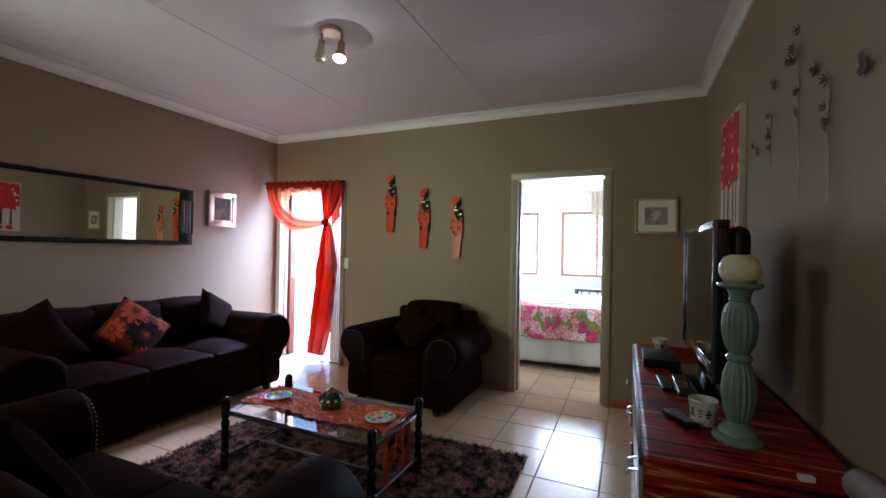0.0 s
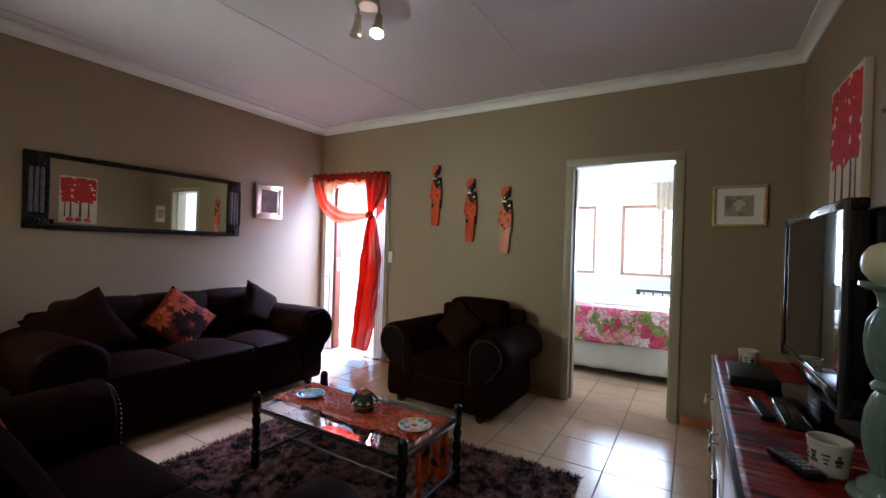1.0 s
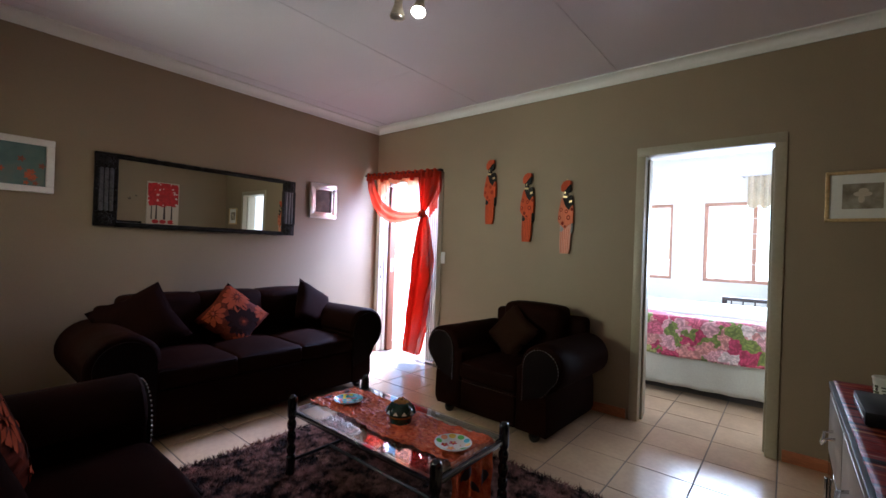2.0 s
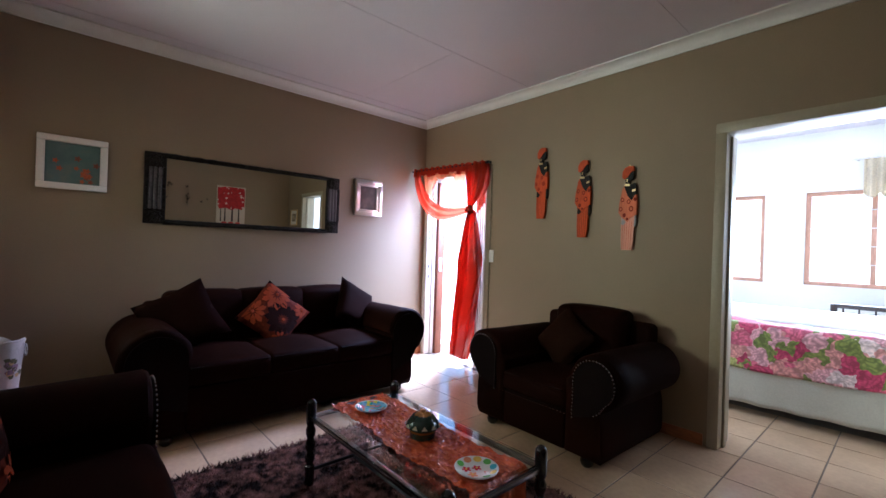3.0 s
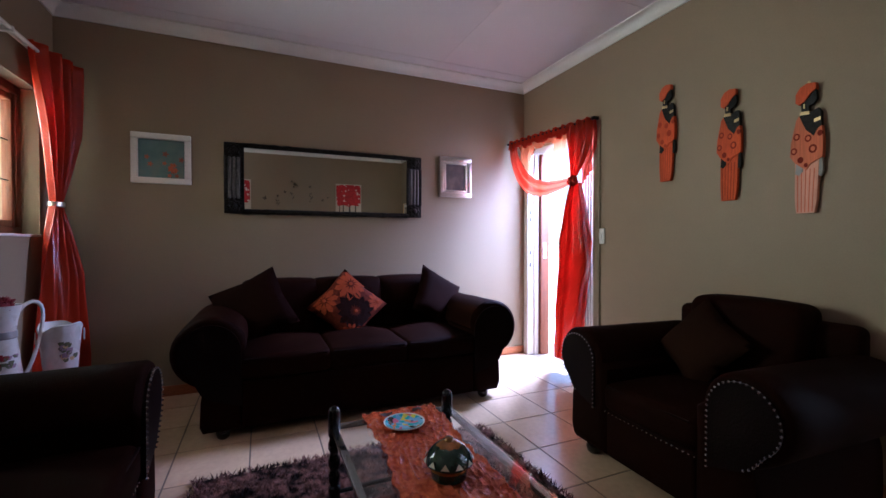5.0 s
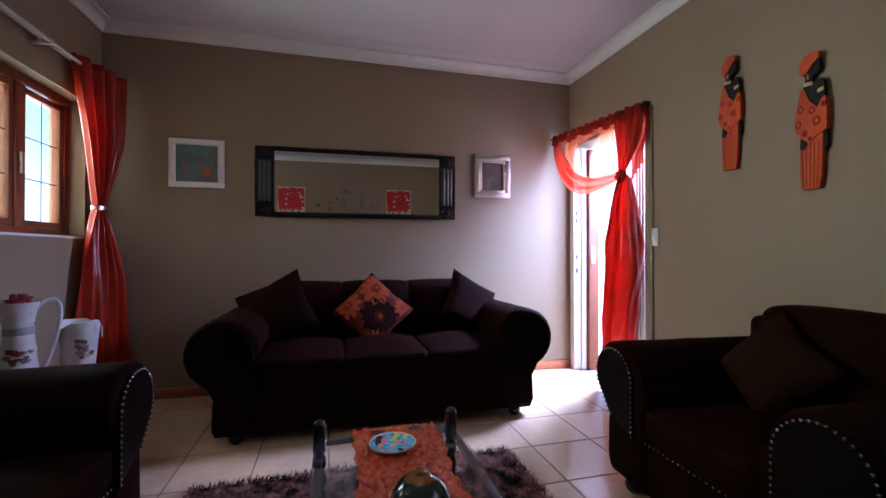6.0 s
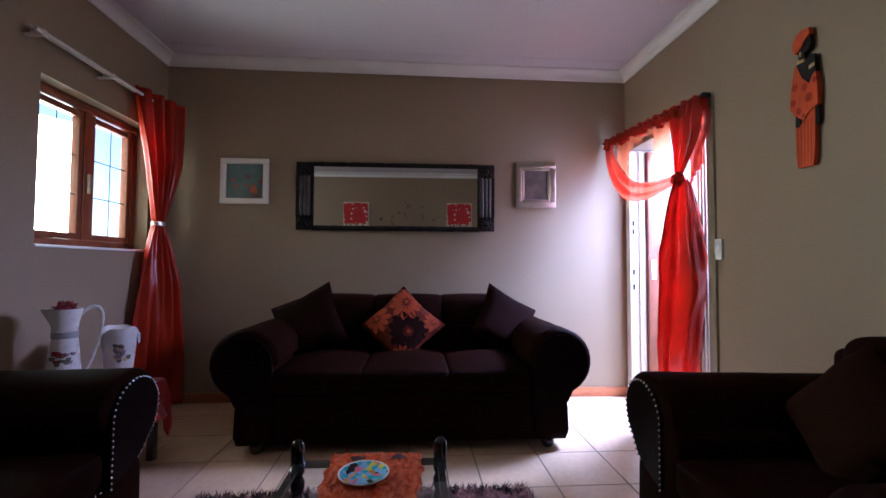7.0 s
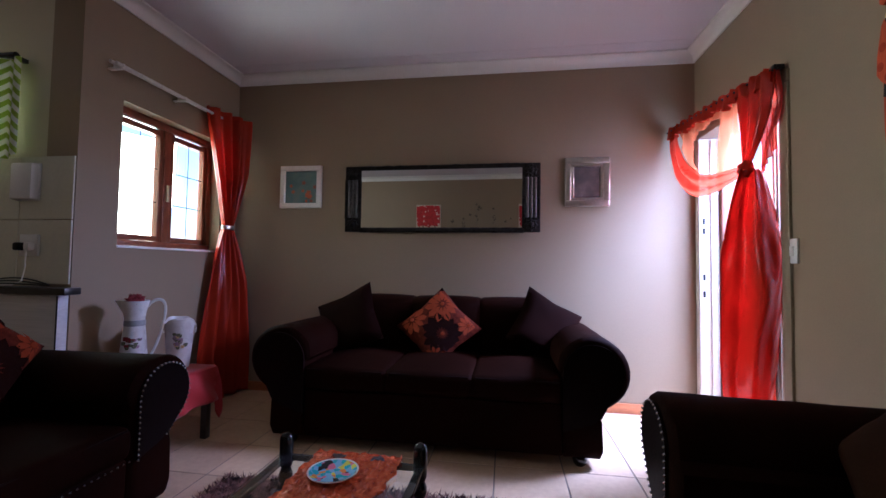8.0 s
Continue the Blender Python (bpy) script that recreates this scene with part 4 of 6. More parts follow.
for k in range(7):
    a = -0.2 + 0.62 * k
    glazed_oval(0.066 * math.cos(a), 0.066 * math.sin(a), 0.0148, a, 0.013, 0.017, G_[(0, 1, 2, 0, 1, 3, 0)[k]], 0.38)
for fx, fy in ((-0.028, -0.026), (0.014, -0.034), (-0.010, 0.012)):
    for k in range(5):
        a = 0.4 + 2 * math.pi * k / 5
        glazed_oval(fx + 0.011 * math.cos(a), fy + 0.011 * math.sin(a), 0.0056 + 0.0002 * k, a, 0.009, 0.006, G_[3 if fx > 0 else 4])
    glazed_oval(fx, fy, 0.0072, 0, 0.005, 0.005, G_[1])
hut = thing("ceramic_pot", Matrix.Translation((-1.265, 1.968, TOP + 0.006)) @ Matrix.Diagonal((1.04, 1.04, 0.90, 1)), "dark glazed pot shaped like a thatched hut", "ornament")
part("body", lathe(bmesh.new(), [(0.048, 0.0), (0.053, 0.004), (0.056, 0.03), (0.055, 0.055), (0.05, 0.06), (0.001, 0.06)], 28), M_POT, hut)
part("lid", lathe(bmesh.new(), [(0.060, 0.052), (0.074, 0.056), (0.075, 0.062), (0.064, 0.086), (0.048, 0.108), (0.030, 0.121), (0.001, 0.122)], 28, flute=9, depth=0.04), M_POT, hut, "dark glazed domed lid")
part("lid_cap", lathe(bmesh.new(), [(0.044, 0.1085), (0.034, 0.119), (0.022, 0.127), (0.001, 0.128)], 28), M_POTGOLD, hut, "amber glazed lid top")
for k in range(11):
    a = 2 * math.pi * k / 11
    bm = bmesh.new()
    tri = [bm.verts.new((r_ * math.cos(a + da), r_ * math.sin(a + da), z_)) for r_, da, z_ in ((0.0762, -0.17, 0.064), (0.0762, 0.17, 0.064), (0.0690, 0.0, 0.082))]
    bm.faces.new(tri)
    part("painted_triangle", bm, M_CANDLE, hut, "", False)
part("knob", lathe(bmesh.new(), [(0.012, 0.122), (0.016, 0.130), (0.012, 0.138), (0.001, 0.140)], 16), M_POTGOLD, hut)
part("band", lathe(bmesh.new(), [(0.0555, 0.034), (0.058, 0.036), (0.058, 0.042), (0.0555, 0.044)], 28), M_POTGOLD, hut)


# ---- curtains ----
def front_curtain():
    bm = bmesh.new()
    tie = Vector((-2.845, N - 0.085, 1.63))

    def rod_y(x):
        return 3.70 + (x + 3.62) * 0.135

    def band(u, v):
        # ruffled heading along the rod
        x = -3.64 + 0.99 * u
        return Vector((x, rod_y(x) - 0.016 * math.sin(u * 120) * (0.4 + v) - 0.006, 2.115 - v * (0.085 + 0.015 * math.sin(u * 31)) + 0.008 * math.sin(u * 75)))
    sheet(bm, band, 130, 8)

    def swag(u, v):
        # the far edge swept down and across to the tie; v runs across the folds
        a = Vector((-3.64 + 0.10 * v, rod_y(-3.64 + 0.10 * v), 2.075 - 0.01 * v))
        p = a.lerp(tie + Vector((0, 0, 0.05 * (v - 0.5))), u)
        sag = math.sin(math.pi * u ** 0.75)
        p.z -= sag * (0.30 - 0.12 * v)
        p.x -= sag * (0.05 - 0.02 * v)
        p.y += -0.04 * sag + 0.016 * math.sin(v * 13 + u * 3) * (0.3 + sag) + 0.006 * noise.noise(Vector((u * 9, v * 5, 7)))
        return p
    band_bm = bmesh.new()
    sheet(band_bm, swag, 60, 26)
    veil_bm = bmesh.new()

    def gauze(u, v):
        # thin single layer gathered between heading and swag
        x = -3.52 + 0.60 * u
        top = Vector((x, rod_y(x) + 0.006, 2.05))
        p = top.lerp(swag(0.10 + 0.86 * u, 1.0) + Vector((0, 0.012, 0)), v)
        p.y += 0.016 * math.sin(u * 30 + v * 2) * math.sin(math.pi * v) + 0.010 * noise.noise(Vector((u * 8, v * 2, 1)))
        return p
    sheet(veil_bm, gauze, 60, 26, lambda u, v: 0.30 + 0.08 * math.sin(v * 7) < u < 0.80 - 0.15 * v and v > 0.16 + 0.05 * math.sin(u * 17))

    def drop(u, v):
        # gathers falling straight from the rod to the tie
        x = -2.92 + 0.29 * u
        top = Vector((x, rod_y(x) - 0.01, 2.10))
        p = top.lerp(tie + Vector((0.05 * (u - 0.5), 0.0, 0.0)), v)
        p.x += 0.10 * math.sin(math.pi * v) * max(0, u - 0.3)
        p.y += 0.020 * math.sin(u * 22 + v) * (1 - 0.6 * v)
        return p
    sheet(bm, drop, 40, 24)

    def tail(u, v):
        z = 1.63 - v * 1.58 + 0.07 * (1 - u) * v
        k = min(1, v * 3.2) ** 0.8
        spread = (0.045 + 0.112 * k) * (1 - 0.30 * max(0, v - 0.7) / 0.3)
        c = Vector((-2.815 + 0.04 * k * math.sin(v * 3.0) - 0.02 * v - 0.17 * v ** 2, N - 0.075 + 0.07 * v ** 2, z))
        s = (u - 0.5) * 2
        d = Vector((0.30, 0.954, 0))
        n = Vector((0.954, -0.30, 0))
        fold = (0.026 * math.sin(s * 4.2 + 1.6 * v) + 0.008 * math.sin(s * 10 + 4 * v)) * (0.5 + 0.8 * k) + 0.030 * k * noise.noise(Vector((s * 2.4 + 2 * v, v * 6.5, 3)))
        return c + d * s * spread + n * (fold + 0.05 * k * (1 - s * s))
    sheet(bm, tail, 90, 60)

    def edge(u, v):
        # single sheer layer beside the upper gathers
        x = -2.80 + u * (0.165 - 0.05 * min(1, max(0, v - 0.55) * 4))
        return Vector((x, N - 0.036 + 0.010 * math.sin(u * 26 + v) + 0.006 * math.sin(v * 9 + u * 5), 2.09 - 0.52 * v * (1 - 0.25 * u)))
    edge_bm = bmesh.new()
    sheet(edge_bm, edge, 40, 20)
    cur = thing("front_door_curtain", Matrix.Translation((0, 0, 0)), "red satin curtain knotted aside at the front door", "curtain")
    thick(part("cloth", bm, M_RED, cur), 0.0015)
    part("swag", band_bm, M_SHEER, cur, "sheer red swag")
    part("veil", veil_bm, M_VEIL, cur, "pale see-through orange layer")
    part("side_edge", edge_bm, M_SHEER, cur)
    kn = bmesh.new()
    bmesh.ops.create_uvsphere(kn, u_segments=20, v_segments=12, radius=1.0)
    for v in kn.verts:
        v.co = Vector((v.co.x * 0.050, v.co.y * 0.040, v.co.z * 0.045)) * (1 + 0.10 * math.sin(v.co.z * 7 + v.co.x * 5)) + tie
    part("knot", kn, M_RED, cur)
    pl = thing("curtain_rod", Matrix.Translation((0, 0, 0)), "thin dark curtain rod over the front door", "curtain rod")
    part("rod", sweep(bmesh.new(), [(W + 0.002, rod_y(W), 2.095), (-2.62, rod_y(-2.62), 2.095)], 0.008, 8), M_BLACK, pl)
    part("bracket", new_box((-2.660, rod_y(-2.64) - 0.012, 2.085), (-2.625, N - 0.015, 2.11), 0.003), M_BLACK, pl)


front_curtain()


def window_curtain():
    bm = bmesh.new()

    def f(u, v):
        z = 2.27 - v * 2.255
        k = abs(z - 1.357)
        if z > 1.357:
            hw = 0.042 + 0.160 * min(1, k / 0.86) ** 0.75
        else:
            hw = 0.042 + 0.190 * min(1, k / 1.0) ** 0.6
        cx = -3.455 + (0.02 * min(1, k) if z < 1.357 else 0.06 * min(1, k / 0.86))
        y = S + 0.085 + 0.026 * math.sin(u * 25 + 0.6 * math.sin(v * 4) + 2 * noise.noise(Vector((u * 3, v * 2, 5)))) * (0.35 + hw * 4) + 0.008 * math.sin(u * 57 + v * 5)
        y += 0.075 * (1 - u) * min(1, k / 0.45)
        return Vector((cx + (u - 0.5) * 2 * hw, y, z))
    sheet(bm, f, 90, 60)
    cur = thing("window_curtain", Matrix.Translation((0, 0, 0)), "red satin curtain tied back beside the window", "curtain")
    thick(part("cloth", bm, M_RED, cur), 0.002)
    tb = lathe(bmesh.new(), [(0.050, -0.016), (0.056, -0.012), (0.056, 0.012), (0.050, 0.016)], 20)
    for v in tb.verts:
        v.co.y *= 0.75
    bmesh.ops.translate(tb, vec=(-3.455, S + 0.085, 1.357), verts=tb.verts)
    part("tieback", tb, M_SILVER, cur, "silver tie band")


window_curtain()


# ---- wall pictures ----
def framed(name, m, w, h, fw, fd, mat, label, art, inner=None, mount=0.0, art_label="", step=False):
    """A framed picture facing -y in its own axes, its back at y = 0."""
    o = thing(name, m, label, "picture")

    def bars(tag, w, h, fw, y0, y1, mt, bev):
        for x0, x1, z0, z1 in ((-w / 2, w / 2, h / 2 - fw, h / 2), (-w / 2, w / 2, -h / 2, -h / 2 + fw), (-w / 2, -w / 2 + fw, -h / 2 + fw, h / 2 - fw), (w / 2 - fw, w / 2, -h / 2 + fw, h / 2 - fw)):
            part(tag, new_box((x0, y0, z0), (x1, y1, z1), bev, 3), mt, o)
    bars("frame_bar", w, h, fw, -fd, 0, mat, 0.005)
    iw, ih = w - 2 * fw, h - 2 * fw
    if inner:
        bars("inner_bar", iw - 0.001, ih - 0.001, 0.022, -fd * 0.75, -0.001, inner, 0.004)
        iw, ih = iw - 0.044, ih - 0.044
    if mount:
        part("mount", new_box((-iw / 2 + 0.001, -0.008, -ih / 2 + 0.001), (iw / 2 - 0.001, -0.003, ih / 2 - 0.001)), M_MAT, o, "cream card mount", False)
        iw, ih = iw - 2 * mount, ih - 2 * mount
    part("print", new_box((-iw / 2 + 0.001, -0.011, -ih / 2 + 0.001), (iw / 2 - 0.001, -0.0085 if mount else -0.004, ih / 2 - 0.001)), art, o, art_label, False)
    return o


def on_west(y, z):
    return pose(W + 0.002, y, z, 0, 0, 90)


teal = framed("framed_print", on_west(0.777, 1.722), 0.368, 0.358, 0.042, 0.03, M_WHITEFRAME, "white framed print in teal with orange flowers", M_TEALART)
framed("framed_print", on_west(3.11, 1.733), 0.33, 0.375, 0.045, 0.028, M_SILVER, "silver stepped frame with a faded brown print", M_GREYART, M_SILVER)
rnd6 = random.Random(6)
for k in range(15):
    # orange blossoms gathered towards one side of the print
    cx, cz = (0.075 + rnd6.gauss(0, 0.035), -0.045 + rnd6.gauss(0, 0.045)) if k < 13 else (-0.09 + 0.02 * (k - 13), 0.01 - 0.05 * (k - 13))
    cx, cz, rr = max(-0.12, min(0.122, cx)), max(-0.118, min(0.118, cz)), rnd6.uniform(0.012, 0.024)
    bm = bmesh.new()
    bm.faces.new([bm.verts.new((cx + rr * (0.72 + 0.28 * math.cos(5 * q)) * math.cos(q), -0.0125 - 0.0001 * k, cz + rr * (0.72 + 0.28 * math.cos(5 * q)) * math.sin(q))) for q in [2 * math.pi * i / 20 for i in range(20)]])
    part("painted_blossom", bm, M_BLOSSOM if k % 4 else M_BLOSSOMDARK, teal, "", False)
fp = framed("framed_print", pose(0.552, N - 0.002, 1.657), 0.325, 0.30, 0.020, 0.022, M_GOLD, "gilt framed sepia print with a cream mount", M_SEPIA, None, 0.055)
bm = bmesh.new()
for x, z, rx, rz in ((0.0, 0.012, 0.040, 0.016), (0.004, 0.030, 0.022, 0.016), (-0.005, -0.018, 0.014, 0.022)):
    ring = [bm.verts.new((x + rx * math.cos(a), -0.0125, z + rz * math.sin(a))) for a in [2 * math.pi * k / 20 for k in range(20)]]
    f = bm.faces.new(ring)
    bmesh.ops.translate(bm, vec=(0, -0.0004 * x * 100, 0), verts=ring)
part("drawn_shape", bm, M_CANVAS, fp, "", False)

# ---- mirror over the sofa ----
MY, MZ, MW_, MH = 1.967, 1.614, 1.585, 0.548
mir = thing("wall_mirror", pose(W + 0.014, MY, MZ, 0.55, 0, 89.2), "long wall mirror in an ornate black frame with silvered ends", "mirror")
EW, TH = 0.140, 0.040
part("glass", new_box((-MW_ / 2 + EW, -0.020, -MH / 2 + TH), (MW_ / 2 - EW, -0.014, MH / 2 - TH)), M_MIRROR, mir, "silvered mirror glass", False)
for s in (-1, 1):
    # carved rails above and below, with uneven lumps
    bm = bmesh.new()
    zc = s * (MH / 2 - TH / 2)
    sheet(bm, lambda u, v: Vector((-MW_ / 2 + EW * 0.9 + (MW_ - 1.8 * EW) * u, -0.010 - 0.022 * math.sin(math.pi * v) ** 0.6 - 0.007 * math.sin(math.pi * v) * noise.noise(Vector((u * 40, v * 3, s * 2.0))), zc + (v - 0.5) * (TH + 0.008 * noise.noise(Vector((u * 26, 5, s)))))), 150, 10)
    thick(part("frame_rail", bm, M_ORNATE, mir), 0.01, -1.0)
    x0 = s * (MW_ / 2 - EW / 2)
    end = part("end_panel", new_box((x0 - EW / 2, -0.022, -MH / 2 + 0.004), (x0 + EW / 2, 0.0, MH / 2 - 0.004), 0.006, 2), M_ORNATE, mir)
    for k in (-1, 0, 1):
        part("fluted_rib", new_box((x0 - 0.012 + k * 0.030, -0.036, -MH / 2 + 0.115), (x0 + 0.012 + k * 0.030, -0.018, MH / 2 - 0.115), 0.010, 3), M_SILVERED, end, "tarnished silver rib")
    for e in (-1, 1):
        for q in (-1, 1):
            part("side_rail", new_box((x0 + q * (EW / 2 - 0.012) - 0.012, -0.034, -MH / 2 + 0.11 if e < 0 else 0.001), (x0 + q * (EW / 2 - 0.012) + 0.012, -0.018, 0.0 if e < 0 else MH / 2 - 0.11), 0.007, 2), M_ORNATE, end)
        bm = lathe(bmesh.new(), [(0.048, 0.018), (0.056, 0.026), (0.044, 0.036), (0.030, 0.034), (0.022, 0.044), (0.008, 0.050), (0.001, 0.050)], 28, flute=8, depth=0.28)
        bmesh.ops.transform(bm, matrix=Matrix.Translation((x0, 0, e * (MH / 2 - 0.06))) @ Matrix.Rotation(radians(90), 4, 'X'), verts=bm.verts)
        part("rosette", bm, M_ORNATE, end, "carved black corner rosette")


# ---- cut-out wall figures: plain flat shapes ----
def wall_figure(x, z0, z1, body, skirt, bold=True, ribs=False):
    """A figure sawn from board: turned to one side, wrap over one shoulder; bold: large painted spots; ribs: a striped skirt."""
    h, bm = z1 - z0, bmesh.new()
    w = 0.138 * h / 0.62

    def o(pts, idx, y0, y1):
        extrude_outline(bm, [(x_ * w, z_ * h) for x_, z_ in pts], y0, y1, idx)

    def oval(cx, cz, rx, rz, n=14):
        return [(cx + rx * math.cos(q), cz + rz * math.sin(q)) for q in [2 * math.pi * k / n for k in range(n)]]
    o([(-0.30, 0.0), (0.24, 0.0), (0.31, 0.10), (0.36, 0.44), (-0.34, 0.44), (-0.34, 0.12)], 2, -0.020, 0.0)
    o([(-0.34, 0.40), (-0.12, 0.355), (0.02, 0.335), (0.12, 0.375), (0.47, 0.42), (0.48, 0.55), (0.44, 0.655), (0.34, 0.64), (0.22, 0.585), (-0.02, 0.645), (-0.22, 0.76), (-0.30, 0.73), (-0.45, 0.56), (-0.48, 0.45)], 1, -0.026, -0.001)
    o([(-0.22, 0.755), (-0.02, 0.64), (0.22, 0.58), (0.34, 0.638), (0.42, 0.66), (0.40, 0.765), (0.33, 0.795), (0.06, 0.775), (-0.16, 0.785)], 0, -0.023, -0.002)
    o([(-0.16, 0.77), (0.06, 0.77), (0.04, 0.825), (0.20, 0.838), (0.28, 0.87), (0.24, 0.965), (-0.10, 0.965), (-0.18, 0.88)], 0, -0.021, -0.003)
    o([(-0.32, 0.865), (-0.22, 0.845), (-0.06, 0.865), (0.12, 0.918), (0.28, 0.945), (0.26, 0.99), (0.02, 1.0), (-0.18, 0.98), (-0.32, 0.93)], 3, -0.028, -0.004)
    o([(0.30, 0.29), (0.40, 0.275), (0.46, 0.31), (0.44, 0.415), (0.33, 0.42)], 6 if ribs else 0, -0.017, -0.002)
    o([(-0.33, 0.31), (-0.22, 0.295), (-0.10, 0.325), (-0.12, 0.37), (-0.30, 0.395)], 6 if ribs else 0, -0.0225, -0.006)
    o([(-0.20, 0.765), (0.08, 0.76), (0.07, 0.785), (-0.17, 0.79)], 4, -0.0255, -0.006)
    o([(0.22, 0.69), (0.40, 0.70), (0.40, 0.725), (0.22, 0.715)], 4, -0.0255, -0.006)
    o([(-0.10, 0.815), (-0.05, 0.81), (-0.04, 0.845), (-0.09, 0.85)], 4, -0.0255, -0.006)
    if ribs:
        o(oval(0.02, 1.012, 0.045, 0.011), 4, -0.014, -0.010)
    for k in range(-2, 3):
        o([(k * 0.105 - 0.045, 0.008), (k * 0.105 - 0.028, 0.008), (k * 0.125 - 0.008, 0.34), (k * 0.125 - 0.025, 0.34)], 3 if ribs else 5, -0.0212, -0.010)
    for cx, cz, rr in ((-0.36, 0.49, 0.10), (-0.28, 0.60, 0.10), (0.06, 0.575, 0.10), (0.20, 0.49, 0.12), (0.40, 0.60, 0.08), (-0.16, 0.415, 0.09), (0.0, 0.37, 0.06)):
        o(oval(cx, cz, rr, rr * 0.28), 5, -0.0268, -0.02)
        if bold and rr > 0.09:
            o(oval(cx, cz, rr * 0.55, rr * 0.16), 1, -0.0274, -0.021)
    ob = part("wall_figure", bm, [M_EBONY, body, skirt, M_ORANGE, M_GOLD, M_SPOTDARK if bold else M_SPOTFAINT, M_GREYPAINT], None, "", False)
    ob.matrix_world = Matrix.Translation((x, N - 0.006, z0))
    return tagged(ob, "flat carved wooden figure with pale striped skirt on the wall" if ribs else "flat carved and painted wooden figure in orange dress on the wall", "wall ornament", "wooden wall figures")


M_SPOTFAINT = material("faint red spot paint", (0.36, 0.045, 0.018), 0.7, bump=0.05, spec=0.1)
M_GREYPAINT = material("grey painted wood", (0.30, 0.27, 0.25), 0.5, bump=0.05)
M_PALERIB = material("pale salmon ribbed wood", (0.66, 0.27, 0.17), 0.5, vary=0.25, grain=30, stretch=(8, 8, 0.3), bump=0.2)
M_SPOTDARK = material("dark red spot paint", (0.22, 0.028, 0.015), 0.7, bump=0.05, spec=0.1)
wall_figure(-2.02, 1.520, 2.142, M_ORANGE, M_ORANGE, False)
wall_figure(-1.615, 1.356, 1.978, M_ORANGE, M_ORANGE)
wall_figure(-1.246, 1.260, 1.884, M_ORANGEPALE, M_PALERIB, True, True)

# ---- light switch ----
sw = thing("light_switch", Matrix.Translation((-2.605, N - 0.001, 1.17)), "white plastic light switch beside the front door", "light switch")
part("plate", new_box((-0.037, -0.011, -0.06), (0.037, 0.0, 0.06), 0.004), M_WHITE, sw)
part("rocker", new_box((-0.014, -0.015, -0.025), (0.014, -0.010, 0.025), 0.003), M_WHITE, sw)

# ---- ceiling spots ----
cl = thing("ceiling_spotlight", Matrix.Translation((-1.385, 2.04, C)), "aged brass ceiling plate with two spots, one lit", "ceiling light")
part("plate", lathe(bmesh.new(), [(0.001, -0.022), (0.060, -0.022), (0.070, -0.014), (0.072, 0.0), (0.001, 0.0)], 32), M_SPOT, cl)
for (dx, dy), aim, lit in (((-0.055, -0.02), (-0.02, -0.05, -1.0), False), ((0.05, 0.045), (0.10, -0.28, -1.0), True)):
    part("bracket", sweep(bmesh.new(), [(dx, dy, -0.02), (dx, dy, -0.07), (dx + 0.004, dy, -0.085)], 0.007, 8), M_SPOT, cl)
    q = Vector(aim).to_track_quat('Z', 'Y').to_matrix().to_4x4()
    mm = Matrix.Translation((dx, dy, -0.075)) @ q
    bm = lathe(bmesh.new(), [(0.012, -0.012), (0.021, -0.008), (0.023, 0.05), (0.030, 0.075), (0.042, 0.115), (0.039, 0.115), (0.027, 0.076), (0.012, 0.06), (0.001, 0.06)], 24)
    bmesh.ops.transform(bm, matrix=mm, verts=bm.verts)
    sp = part("spot", bm, M_SPOT, cl)
    bm = lathe(bmesh.new(), [(0.010, 0.062), (0.024, 0.082), (0.033, 0.105), (0.030, 0.122), (0.016, 0.132), (0.001, 0.134)], 20)
    bmesh.ops.transform(bm, matrix=mm, verts=bm.verts)
    part("bulb", bm, M_BULB if lit else M_SILVER, sp, "lit frosted bulb" if lit else "unlit reflector bulb")
lamp("bulb_light", 'POINT', 0.2, (1.0, 0.93, 0.78), Matrix.Translation((-1.385 + 0.066, 2.04 + 0.005, C - 0.24)))


# ---- east wall: canvases and metal flowers ----
def canvas(y, label):
    """A stretched canvas with a red tree, facing -x."""
    o = thing("canvas_painting", pose(E - 0.001, y, 1.785, 0, 0, -90), label, "painting", "red tree canvases")
    w, h = 0.475, 0.73
    part("stretcher", new_box((-w / 2, -0.032, -h / 2), (w / 2, 0.0, h / 2), 0.003), M_CANVAS, o)
    crown = [(-0.225, 0.0), (-0.18, -0.045), (-0.08, -0.03), (0.0, -0.06), (0.09, -0.03), (0.2, -0.05), (0.225, 0.02), (0.23, 0.33), (0.1, 0.352), (-0.1, 0.352), (-0.225, 0.34)]
    part("painted_crown", extrude_outline(bmesh.new(), crown, -0.0335, -0.03), M_CANVAS_RED, o, "red crown with pale dabs", False)
    for x, w2 in ((-0.13, 0.014), (-0.02, 0.018), (0.10, 0.014), (0.17, 0.010)):
        part("painted_trunk", extrude_outline(bmesh.new(), [(x - w2, -0.27), (x + w2, -0.27), (x + w2 * 0.6, -0.03), (x - w2 * 0.6, -0.03)], -0.0332, -0.03), M_PAINTDARK, o, "", False)
    for x in (-0.12, 0.0, 0.11):
        part("painted_mound", extrude_outline(bmesh.new(), [(x + 0.05 * math.cos(a), -0.31 + 0.035 * math.sin(a)) for a in [2 * math.pi * k / 14 for k in range(14)]], -0.0332, -0.03), M_CANVAS_RED, o, "", False)
    return o


canvas(2.835, "cream canvas with a red-crowned tree above the television")
canvas(0.905, "cream canvas with a red-crowned tree beside metal flowers")


